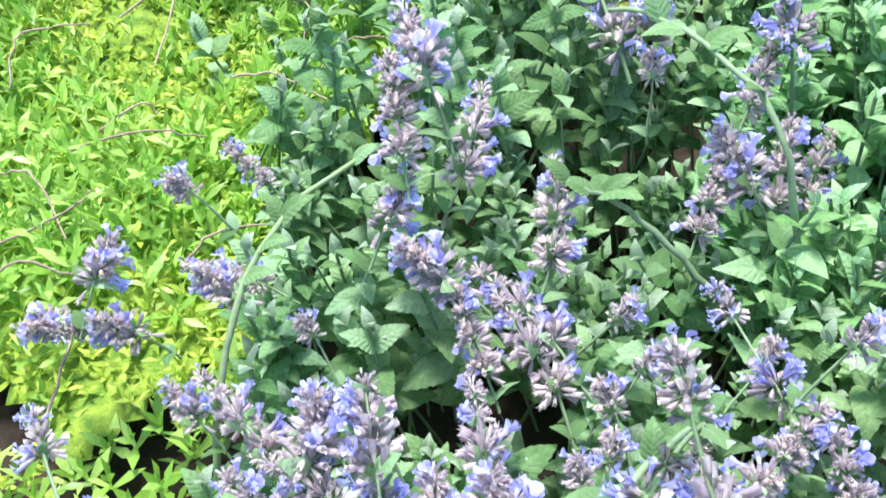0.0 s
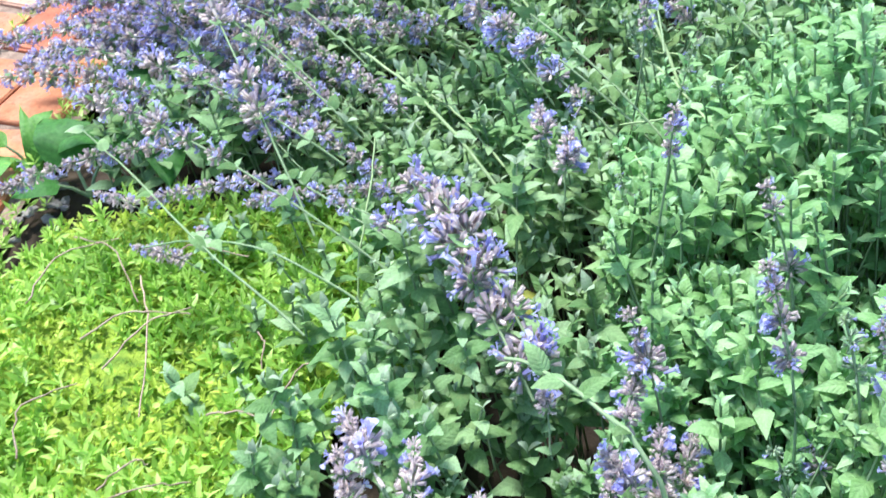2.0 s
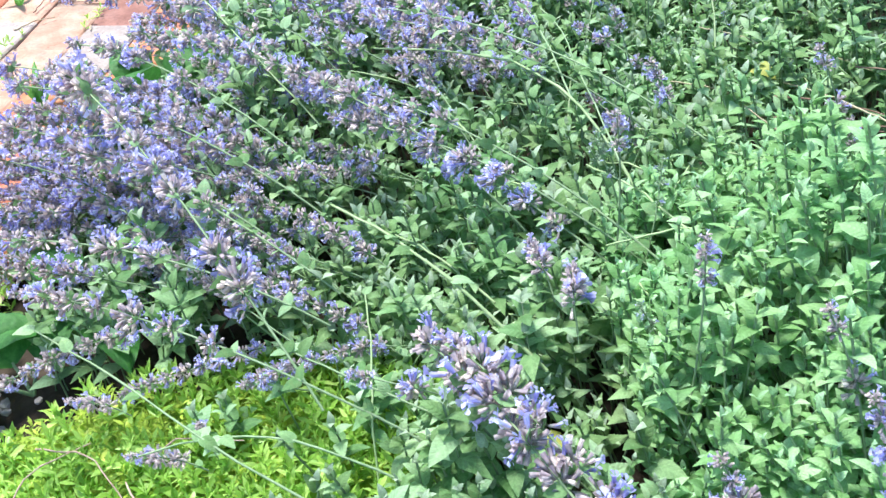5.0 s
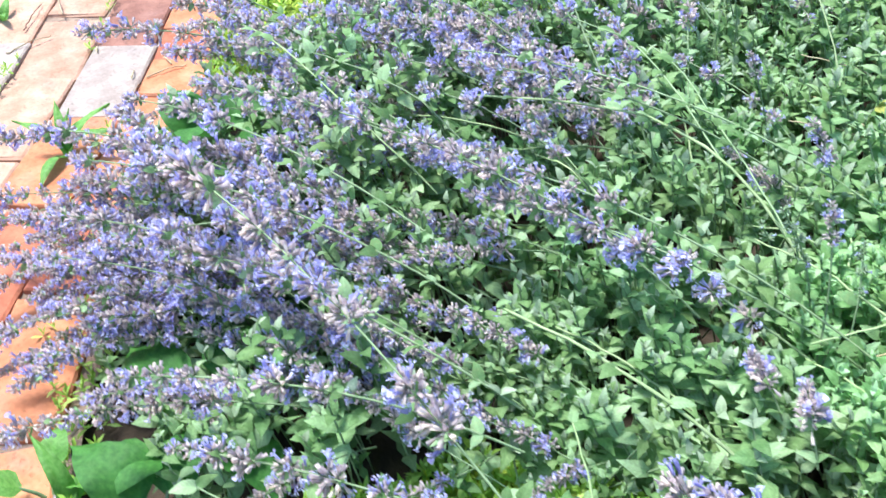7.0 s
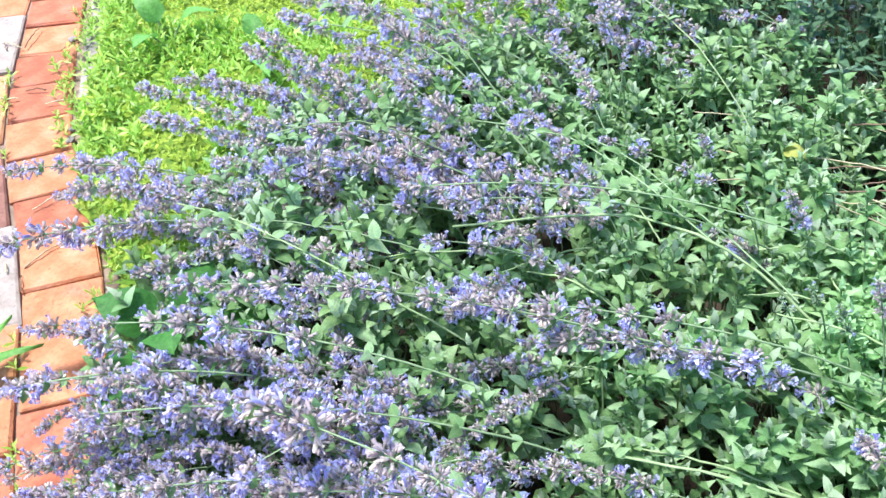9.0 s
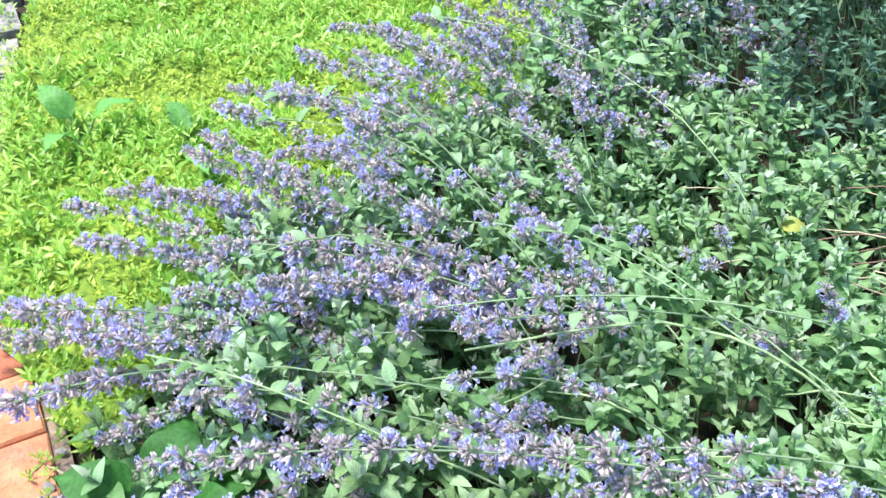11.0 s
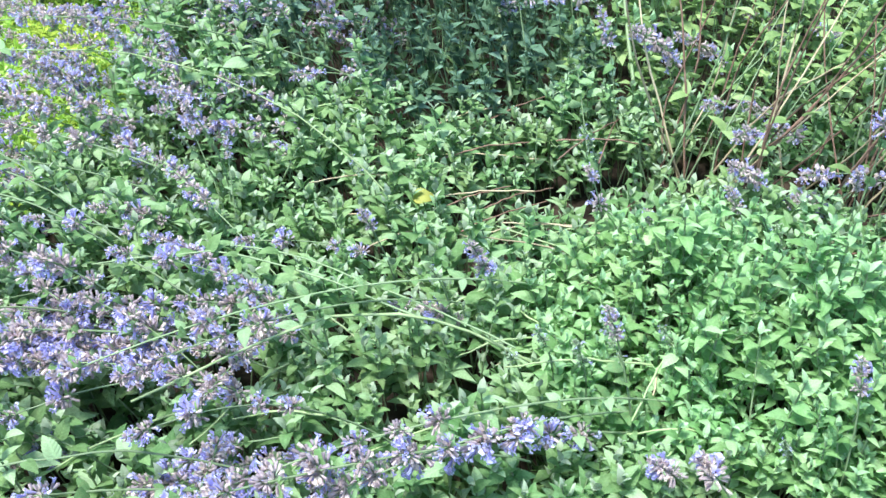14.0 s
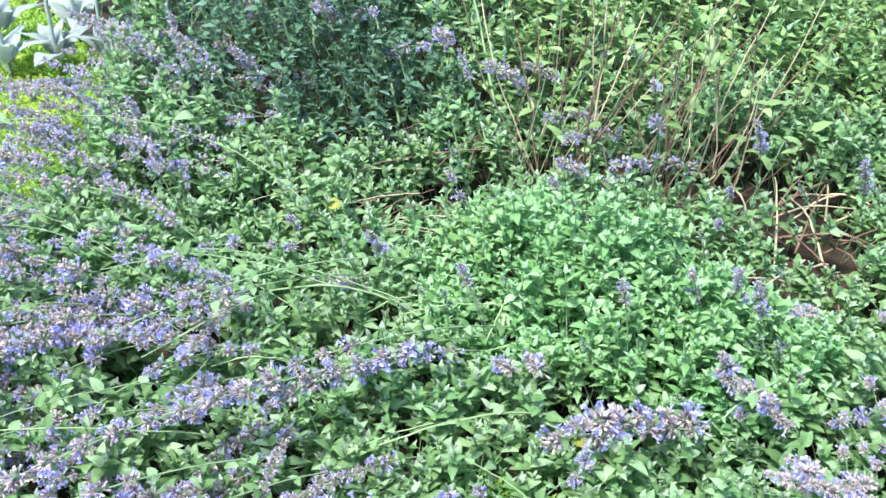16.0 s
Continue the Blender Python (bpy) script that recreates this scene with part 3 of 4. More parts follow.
def catmint_stem(length, rise, fall, flowered, spacing, plump, seed, label, thick=1.0, whorls=None, sway=0.06):
    """An arching stem along +x: bare or leafy below, whorls of flowers above."""
    r = np.random.default_rng(seed)
    root = tagged(new("catmint_stem"), label, "flower stem", "catmint flower stems")
    k = 14
    e = np.radians(np.linspace(rise, fall, k))
    side = np.cumsum(r.normal(0, sway, k))
    step = length / (k - 1)
    d = np.stack([np.cos(e) * np.cos(side), np.cos(e) * np.sin(side), np.sin(e)], 1)
    p = np.concatenate([[(0, 0, 0)], np.cumsum(d[:-1] * step, 0)])
    s = Soup()
    s.add(*tube(p, np.linspace(0.0013, 0.0008, k) * thick, 5))
    part("stem", s.mesh("stem", [STALK]), root)
    at = lambda u: (np.array([np.interp(u * (k - 1), np.arange(k), c) for c in p.T]), d[min(k - 1, int(u * (k - 1)))])
    u, n = 1.0, 0
    while u > 1 - flowered:
        pos, dr = at(u)
        f = 0.55 + 0.45 * min(1, n / 2)
        if n < 2 or r.random() > 0.14:
            part("flower_whorl", (whorls or WHORLS)[int(r.integers(len(whorls or WHORLS)))], root, m=axis_matrix(pos, dr, plump * f * r.uniform(0.75, 1.18), r.uniform(0, 6.28)))
        u -= spacing * (0.55 + 0.22 * min(n, 4)) / length
        n += 1
    for v in np.arange(0.12, 1 - flowered + 0.1, 0.06 / length):
        pos, dr = at(v)
        for sgn in (-1, 1):
            out = np.array([dr[0] * 0.5 - sgn * dr[1], dr[1] * 0.5 + sgn * dr[0], 0.35 + r.normal(0, 0.3)])
            part("leaf", STEM_LEAF, root, m=axis_matrix(pos, out, r.uniform(0.012, 0.022), r.normal(0, 0.5)))
    return root


LAB = "catmint stem with mauve calyces and blue-violet flowers, "
SPRAWL = [catmint_stem(0.4, 28, -14, 0.66, 0.021, 1.12, 1, LAB + "sprawling outwards"), catmint_stem(0.34, 34, -16, 0.72, 0.0205, 1.12, 2, LAB + "sprawling and thickly set"), catmint_stem(0.44, 24, -10, 0.58, 0.023, 1.1, 3, LAB + "long and trailing"), catmint_stem(0.3, 30, -8, 0.75, 0.021, 1.05, 9, LAB + "short and sprawling")]
ARCH = [catmint_stem(0.3, 56, 4, 0.6, 0.024, 1.05, 4, LAB + "arching over the cushion"), catmint_stem(0.25, 62, 18, 0.58, 0.023, 1.1, 5, LAB + "short and densely flowered"), catmint_stem(0.33, 50, 0, 0.55, 0.028, 1.0, 6, LAB + "arching with spaced whorls")]
UPRIGHT = [catmint_stem(0.24, 84, 62, 0.3, 0.022, 0.7, 7, LAB + "upright young spike"), catmint_stem(0.2, 80, 50, 0.3, 0.02, 0.6, 8, "pale budding catmint spike with few flowers", 1.0, BUDS)]
FAR = [catmint_stem(0.3, 56, 4, 0.6, 0.026, 1.05, 21, LAB + "arching at the back", 1.0, COARSE), catmint_stem(0.25, 62, 18, 0.55, 0.025, 1.1, 22, LAB + "short at the back", 1.0, COARSE), catmint_stem(0.24, 84, 62, 0.35, 0.024, 0.8, 23, LAB + "upright at the back", 1.0, COARSE)]
far_stems = []
used = set()


def set_stem(kinds, x, y, z, heading, size=1.0, tilt=0.0, roll=0.0):
    i = int(rng.integers(len(kinds)))
    m = pose(x, y, z, 0, 0, heading) @ pose(0, 0, 0, roll, -tilt, 0) @ Matrix.Diagonal((size, size, size, 1))
    if kinds[i].name not in used:
        used.add(kinds[i].name)
        kinds[i].matrix_basis = m
        return kinds[i]
    return copy_thing(kinds[i], m)


def long_stem(x0, y0, z0, x1, y1, z1, flowered, plump, seed, label=LAB + "long and leaning outwards", whorls=None):
    """A single long stem from foot to tip, arched between."""
    run, up = math.hypot(x1 - x0, y1 - y0), z1 - z0
    bend = 20
    slope = math.degrees(math.atan2(up, run))
    ob = catmint_stem(math.hypot(run, up) * 1.04, slope + bend, slope - bend, flowered, 0.027, plump, seed, label, 1.0, whorls, 0.015)
    ob.matrix_basis = pose(x0, y0, z0, 0, 0, math.degrees(math.atan2(y1 - y0, x1 - x0)))
    return ob


LONG = [
    (0.105, 0.43, 0.12, 0.028, 0.645, 0.15, 0.95, 1.5), (0.12, 0.44, 0.12, 0.052, 0.615, 0.165, 0.9, 1.4), (0.06, 0.54, 0.09, -0.28, 0.83, 0.15, 0.45, 0.9), (-0.05, 0.66, 0.1, -0.21, 1.09, 0.23, 0.8, 1.25),
    (0.30, 0.66, 0.11, 0.06, 1.09, 0.17, 0.42, 0.95), (0.44, 0.82, 0.12, 0.14, 1.24, 0.17, 0.25, 1.0), (0.26, 0.71, 0.1, -0.14, 1.32, 0.15, 0.92, 1.0),
    (0.29, 1.13, 0.1, 0.09, 1.48, 0.15, 0.6, 1.0), (0.52, 1.33, 0.11, 0.4, 1.67, 0.15, 0.5, 0.95), (0.83, 1.12, 0.13, 0.72, 1.63, 0.18, 0.35, 0.9),
    (0.40, 0.9, 0.11, 0.15, 1.19, 0.18, 0.35, 1.0),
]
for i, row in enumerate(LONG):
    long_stem(*row, 40 + i)
for i, (x0, y0, x1, y1) in enumerate([(0.2, 0.82, 0.085, 1.0), (0.29, 0.7, 0.05, 0.99), (0.55, 1.26, 0.48, 1.61), (0.12, 0.22, 0.05, 0.13), (0.11, 1.04, -0.07, 1.39), (-0.1, 1.19, -0.32, 1.32), (0.0, 0.8, -0.24, 1.06), (-0.02, 0.76, -0.3, 0.93), (-0.03, 0.88, -0.3, 1.18), (0.02, 0.92, -0.27, 1.25), (0.04, 0.98, -0.21, 1.33), (0.03, 1.4, -0.235, 1.525), (0.08, 1.44, -0.15, 1.625), (0.06, 1.44, -0.11, 1.54)]):
    long_stem(x0, y0, 0.1, x1, y1, 0.16, 0.6, 1.0, 60 + i)
HEADS = [catmint_stem(0.085, 44, 22, 0.62, 0.022, 1.15, 11, LAB + "in dense heads", 1.0, DENSE), catmint_stem(0.075, 50, 30, 0.5, 0.02, 1.1, 12, LAB + "in rounded heads", 1.0, DENSE), catmint_stem(0.1, 34, 10, 0.6, 0.024, 1.05, 13, LAB + "in long heads", 1.0, DENSE), catmint_stem(0.07, 58, 40, 0.3, 0.02, 1.15, 14, LAB + "in single whorls", 1.0, DENSE)]


def set_head(x, y, z, heading, size=1.0):
    """A dense flower head with its middle at a place."""
    h, ln = radians(heading), 0.052 * size
    set_stem(HEADS, x - math.cos(h) * ln, y - math.sin(h) * ln, z - 0.042 * size, heading, size, rng.normal(0, 5), rng.normal(0, 10))


HEAD_SPOTS = [
    (-0.012, 0.364, 0.2), (-0.019, 0.341, 0.185), (0.014, 0.347, 0.16), (-0.015, 0.317, 0.15), (-0.017, 0.29, 0.14), (0.053, 0.326, 0.14), (-0.11, 0.377, 0.12), (-0.144, 0.338, 0.12), (-0.153, 0.3, 0.115), (-0.107, 0.305, 0.115),
    (0.045, 0.276, 0.14), (0.02, 0.27, 0.13), (0.043, 0.254, 0.13), (0.072, 0.24, 0.13), (0.142, 0.36, 0.15), (0.145, 0.346, 0.14), (0.183, 0.366, 0.15), (0.102, 0.428, 0.16), (0.165, 0.418, 0.17), (0.097, 0.286, 0.13),
    (0.107, 0.247, 0.13), (0.139, 0.264, 0.135), (-0.083, 0.257, 0.12), (-0.06, 0.239, 0.12), (-0.121, 0.284, 0.11), (-0.117, 0.226, 0.11), (-0.082, 0.221, 0.12), (-0.061, 0.213, 0.125), (-0.042, 0.216, 0.13), (-0.025, 0.211, 0.13),
    (0.019, 0.193, 0.14), (0.037, 0.191, 0.14), (0.065, 0.208, 0.14), (0.061, 0.182, 0.14), (0.023, 0.174, 0.14), (-0.076, 0.183, 0.12), (-0.048, 0.179, 0.12), (-0.02, 0.175, 0.13), (0.002, 0.176, 0.13), (0.116, 0.208, 0.12),
    (0.118, 0.18, 0.12), (0.148, 0.199, 0.15), (0.166, 0.185, 0.15), (0.049, 0.17, 0.14), (-0.212, 0.275, 0.09), (-0.187, 0.276, 0.09), (-0.172, 0.263, 0.09), (0.204, 0.367, 0.13), (0.209, 0.31, 0.14),
    (-0.235, 0.739, 0.12), (-0.162, 0.675, 0.12), (-0.192, 0.66, 0.11), (0.159, 0.718, 0.17), (0.203, 0.671, 0.16), (0.3, 0.28, 0.2), (0.3, 0.18, 0.19), (0.19, 0.22, 0.18),
]
for x, y, z in HEAD_SPOTS:
    set_head(x, y, z, 118 - 260 * (x + 0.02) + rng.normal(0, 28), rng.uniform(0.78, 1.02) if x > -0.09 else rng.uniform(0.62, 0.82))
for i, (x, y, z) in enumerate([(0.288, 0.859, 0.15), (0.284, 0.833, 0.185), (0.268, 0.362, 0.245), (0.263, 0.801, 0.2), (0.23, 0.33, 0.17), (0.44, 0.6, 0.24), (0.36, 0.95, 0.18), (0.4, 0.42, 0.23)]):
    long_stem(x + 0.02, y - 0.03, 0.03, x, y, z, 0.25, 0.62, 110 + i, "pale budding catmint spike with few flowers", BUDS)
# upright spikes over the leaves: tip x, y, z
for i, (x, y, z) in enumerate([(0.259, 0.466, 0.262), (0.224, 0.384, 0.272), (0.161, 0.423, 0.2), (0.31, 0.38, 0.21), (0.61, 0.304, 0.3), (0.612, 0.489, 0.36), (0.59, 0.12, 0.25), (0.38, 0.91, 0.2), (0.54, 1.28, 0.22), (0.5, 0.8, 0.24)]):
    long_stem(x + 0.03, y - 0.04, 0.03, x, y, z, 0.3, 0.85, 90 + i)
# heads beside the sedum: foot x, foot y, heading, size
for x, y, h, sz in [(0.12, 0.02, 110, 1.0), (0.02, 0.0, 100, 0.85), (-0.04, -0.04, 105, 0.9), (0.2, 0.05, 95, 0.9), (0.26, 0.12, 80, 0.9), (-0.06, 0.04, 140, 0.8)]:
    set_stem(ARCH, x, y, 0.02, h, sz, rng.normal(0, 4), rng.normal(0, 10))

OPEN = [(-0.135, 1.355, 0.06), (-0.28, 1.0, 0.05), (-0.2, 1.41, 0.055)]


def clear(x, y, heading, size):
    """Whether a stem leaves the broad-leaved weeds and the bare brick beside them open."""
    c, s_ = math.cos(radians(heading)), math.sin(radians(heading))
    return not any(math.hypot(x + u * size * c - px_, y + u * size * s_ - py_) < r_ for u in (0.15, 0.2, 0.26, 0.31, 0.36) for px_, py_, r_ in OPEN)


def free_run(x, y, heading, size):
    """Shortens a stem that would reach far over the path, and gives none over the broad-leaved weeds."""
    c, s_ = math.cos(radians(heading)), math.sin(radians(heading))
    while size > 0.45:
        tx, ty = x + 0.36 * size * c, y + 0.36 * size * s_
        if tx > np.interp(ty, (0.5, 0.8, 1.1, 1.38, 1.62, 1.92), (-0.38, -0.36, -0.39, -0.26, -0.12, 0.0)) - 0.06:
            break
        size -= 0.05
    return size if clear(x, y, heading, size) else 0


THICK = [(0.02, 0.84), (-0.1, 0.92), (-0.16, 1.06), (-0.02, 1.3), (0.2, 1.42), (0.42, 1.36), (0.42, 1.12), (0.2, 0.92)]
for x, y in sow(THICK, 0.05):
    h = 134 - 70 * (x - 0.05) + rng.normal(0, 25)
    if sz := free_run(x, y, h, rng.uniform(0.75, 1.02)):
        set_stem(SPRAWL if rng.random() < 0.72 else ARCH, x, y, 0.045 + 0.11 * max(0, x), h, sz, rng.normal(0, 9), rng.normal(0, 25))
LEFT = [(0.0, 0.72), (0.14, 0.76), (0.06, 0.92), (-0.12, 1.2), (-0.24, 1.16), (-0.2, 0.9)]
for x, y in sow(LEFT, 0.048):
    h = 146 + rng.normal(0, 22)
    if sz := free_run(x, y, h, rng.uniform(0.6, 0.85)):
        set_stem(SPRAWL, x, y, 0.06, h, sz, rng.normal(0, 9), rng.normal(0, 25))
for y in np.linspace(0.96, 1.34, 15):
    x, h, sz = -0.14 + rng.normal(0, 0.025), 168 + rng.normal(0, 14), rng.uniform(0.66, 0.8) - 0.3 * max(0, y - 1.15)
    if clear(x, y, h, sz):
        set_stem(SPRAWL, x, y, 0.06, h, sz, rng.normal(2, 6), rng.normal(0, 25))
for x in np.linspace(0.08, 0.95, 19):
    set_stem(SPRAWL, x, 1.44 + rng.normal(0, 0.04), 0.05 + 0.04 * x, 112 - 12 * x + rng.normal(0, 13), rng.uniform(0.62, 0.95), rng.normal(0, 7), rng.normal(0, 25))
def far_stem(x, y, z, heading, size=1.0, tilt=0.0, roll=0.0):
    """Notes a stem at the back of the bed, to be joined with the others there."""
    far_stems.append((int(rng.integers(len(FAR))), pose(x, y, z, 0, 0, heading) @ pose(0, 0, 0, roll, -tilt, 0) @ Matrix.Diagonal((size, size, size, 1))))


def join_far():
    """One mesh of all the stems at the back, made from the three kinds."""
    slots = [STALK, CALYX, PETAL, MINT, CALYX_BASE]
    s = Soup()
    for kind, root in enumerate(FAR):
        roots = np.array([m for i, m in far_stems if i == kind])
        for ob in list(root.children):
            me = ob.data
            v = np.empty(len(me.vertices) * 3)
            me.vertices.foreach_get("co", v)
            own_m = np.array(ob.matrix_basis)
            v = v.reshape(-1, 3) @ own_m[:3, :3].T + own_m[:3, 3]
            v = np.einsum("nij,kj->nki", roots[:, :3, :3], v) + roots[:, None, :3, 3]
            faces = collections.defaultdict(list)
            for p in me.polygons:
                faces[len(p.vertices), slots.index(me.materials[p.material_index])].append(tuple(p.vertices))
            for (sides, slot), f in faces.items():
                kept = sorted({i for q in f for i in q})
                order = {old: i for i, old in enumerate(kept)}
                s.add(v[:, kept], [[order[i] for i in q] for q in f], slot)
            bpy.data.objects.remove(ob)
        bpy.data.objects.remove(root)
    tagged(new("back_flower_stems", s.mesh("back_flower_stems", slots)), "catmint flower stems with blue-violet whorls at the back of the bed", "flower stems", kind="stuff")


# stems over the edge of the path and the sedum: foot x, foot y, heading
for x, y, h in [(-0.15, 0.9, 165), (-0.16, 0.98, 172), (-0.12, 1.05, 160), (-0.18, 1.1, 170), (-0.14, 1.18, 158), (-0.12, 1.26, 165), (0.02, 1.42, 140), (0.06, 1.46, 128), (0.1, 1.38, 140), (0.14, 1.48, 122), (0.2, 1.5, 118), (0.26, 1.52, 112), (0.0, 1.36, 150), (0.32, 1.5, 120), (0.4, 1.52, 108), (0.5, 1.54, 106), (0.6, 1.56, 98), (0.7, 1.56, 100), (0.82, 1.55, 92), (0.92, 1.5, 85)]:
    if clear(x, y, h, sz := rng.uniform(0.72, 0.92)):
        set_stem(SPRAWL, x, y, 0.07, h + rng.normal(0, 4), sz, rng.normal(2, 6), rng.normal(0, 25))
for x, y in [(1.32, 0.95), (1.4, 1.1), (1.5, 0.9), (1.38, 0.8), (1.55, 1.05), (1.45, 1.25), (1.62, 0.85), (1.3, 1.2), (1.5, 0.25), (1.62, 0.1), (1.55, 0.4), (1.7, 0.3), (1.68, -0.1)]:
    far_stem(x, y, 0.12, 120 + rng.normal(0, 40), rng.uniform(0.85, 1.05), rng.normal(5, 8), rng.normal(0, 15))
for x, y in sow(SHADE_AREA, 0.15):
    far_stem(x, y, 0.12, 130 + rng.normal(0, 50), rng.uniform(0.8, 1.1), rng.normal(8, 8), rng.normal(0, 15))
for y in np.linspace(0.99, 1.24, 11):
    x, h, sz = -0.21 + rng.normal(0, 0.02), 186 + rng.normal(0, 11), rng.uniform(0.58, 0.7)
    if clear(x, y, h, sz):
        set_stem(SPRAWL, x, y, 0.06, h, sz, rng.normal(-3, 4), rng.normal(0, 25))
for x, y in sow([(0.4, 1.32), (0.48, 1.48), (0.9, 1.55), (1.2, 1.48), (1.1, 1.25), (0.7, 1.2)], 0.075):
    lay = far_stem if x > 0.7 else functools.partial(set_stem, ARCH + SPRAWL[:2])
    lay(x, y, 0.03, 98 + rng.normal(0, 22), rng.uniform(0.65, 0.9), rng.normal(0, 8), rng.normal(0, 20))
SPARSE = [(0.12, 0.38), (0.14, 0.55), (0.25, 0.9), (0.45, 1.1), (0.5, 1.4), (0.9, 1.5), (1.25, 1.42), (1.5, 1.0), (1.0, 0.95), (0.6, 1.0), (0.45, 0.9)]
for x, y in sow(SPARSE, 0.088):
    if x < 0.62 and y < 1.15 and rng.random() < 0.65:
        continue
    lay = far_stem if x > 0.7 else functools.partial(set_stem, ARCH + UPRIGHT)
    lay(x, y, 0.03 + 0.1 * max(0, x - 0.9), 105 + rng.normal(0, 25), rng.uniform(0.7, 0.95), rng.normal(0, 8), rng.normal(0, 15))
for x, y in sow([(0.15, 0.3), (0.2, 0.65), (0.5, 0.85), (1.0, 0.75), (1.3, 0.3), (0.8, 0.0), (0.4, 0.15)], 0.17):
    lay = far_stem if x > 0.7 else functools.partial(set_stem, UPRIGHT)
    lay(x, y, 0.03, rng.uniform(60, 160), rng.uniform(0.8, 1.15), rng.normal(0, 6), rng.normal(0, 10))
join_far()



# ---- single leafy shoots beside the sedum ----
tip_leaf = Soup()
tip_leaf.add(LEAF * 1.0, LEAF_F, 0, LEAF)
TIP_LEAF = tip_leaf.mesh("leaf", [MINT_TIP])


def leafy_shoot(seed):
    """A young shoot with crossed pairs of toothed leaves; its tip is at the origin."""
    r = np.random.default_rng(seed)
    root = tagged(new("leafy_shoot"), "young grey-green catmint plant with paired toothed leaves", "young plant", "young leafy plants")
    s = Soup()
    s.add(*tube([(0.004, 0.003, -0.14), (0.002, -0.001, -0.07), (0, 0, -0.03), (0, 0, 0)], [0.0013, 0.0012, 0.001, 0.0007], 5))
    part("stalk", s.mesh("stalk", [STALK]), root)
    for k, (down, size, rise) in enumerate([(0, 0.009, 66), (0.009, 0.0145, 42), (0.021, 0.019, 24), (0.037, 0.021, 10)]):
        for side in (0, 1):
            a = k * math.pi / 2 + side * math.pi + r.normal(0, 0.2)
            d = spread(np.array(a), np.array(radians(rise) + r.normal(0, 0.18)))
            part("leaf", STEM_LEAF if k else TIP_LEAF, root, m=axis_matrix((0, 0, -down), d, size * r.uniform(0.88, 1.12), r.normal(0, 0.25)))
    return root


SHOOTS = [leafy_shoot(700 + i) for i in range(4)]
own = np.random.default_rng(77)
spots = pts[~skip & (pts[:, 0] > -0.12) & (pts[:, 0] < 0.22) & (pts[:, 1] > 0.2) & (pts[:, 1] < 0.52)]
spots = spots[own.permutation(len(spots))[:64]]
for i, (x, y) in enumerate(spots):
    z = float(canopy(x, y)) * own.uniform(0.88, 1.12)
    size = own.uniform(0.8, 1.2)
    m = pose(x + 0.006, y, z, own.normal(-10, 12), own.normal(-8, 12), own.uniform(0, 360)) @ Matrix.Diagonal((size, size, size, 1))
    if i < len(SHOOTS):
        SHOOTS[i].matrix_basis = m
    else:
        copy_thing(SHOOTS[i % len(SHOOTS)], m)

# ---- runners in the sedum ----
def cane(name, points, r0, r1, mat, label, category, group="", sides=5, leaves=0, leaf_mat=None, leaf_size=0.03, seed=0):
    """A thin bent stalk through a few points, with knots, and leaves as parts if it has any."""
    r = np.random.default_rng(seed)
    p = np.array(points, float)
    k = 12
    u = np.linspace(0, len(p) - 1, k)
    q = np.stack([np.interp(u, np.arange(len(p)), c) for c in p.T], 1)
    for _ in range(2):
        q[1:-1] = (q[:-2] + 2 * q[1:-1] + q[2:]) / 4
    q[1:-1] += r.normal(0, 0.0007, (k - 2, 3))
    s = Soup()
    s.add(*tube(q - q[0], np.linspace(r0, r1, k) * (1 + 0.18 * (np.arange(k) % 3 == 1)), sides))
    ob = new(name, s.mesh(name, [mat]))
    ob.location = q[0]
    for i in range(leaves):
        j = int(r.integers(k // 3, k))
        l_ = Soup()
        l_.add(LEAF * leaf_size, LEAF_F, 0, LEAF)
        part("leaf", l_.mesh("leaf", [leaf_mat]), ob, m=axis_matrix(q[j] - q[0], spread(np.array(r.uniform(0, 6.28)), np.array(r.uniform(-0.1, 0.9))), r.uniform(0.7, 1.2)))
    return tagged(ob, label, category, group)


RUNS = [(-0.27, 0.355, -0.215, 0.4), (-0.245, 0.44, -0.155, 0.45), (-0.23, 0.46, -0.19, 0.472), (-0.3, 0.5, -0.26, 0.565), (-0.3, 0.77, -0.22, 0.655), (-0.225, 0.7, -0.203, 0.52), (-0.118, 0.615, -0.104, 0.555), (-0.27, 0.625, -0.17, 0.632), (-0.245, 0.585, -0.17, 0.64), (-0.2, 0.72, -0.12, 0.7), (-0.27, 0.3, -0.2, 0.33), (-0.15, 0.35, -0.09, 0.38), (-0.2, 0.24, -0.16, 0.3), (-0.28, 0.42, -0.22, 0.36), (-0.33, 0.68, -0.25, 0.75), (-0.1, 0.5, -0.03, 0.56), (-0.15, 0.52, -0.08, 0.49)]
for i, (x0, y0, x1, y1) in enumerate(RUNS):
    m = ((x0 + x1) / 2 + rng.normal(0, 0.012), (y0 + y1) / 2 + rng.normal(0, 0.012), 0.062)
    cane("sedum_runner", [(x0, y0, 0.042), m, (x1, y1, 0.05)], 0.0009, 0.0006, RUNNER, "pinkish-brown woody runner lying over the sedum", "stem", "sedum runners", seed=i)


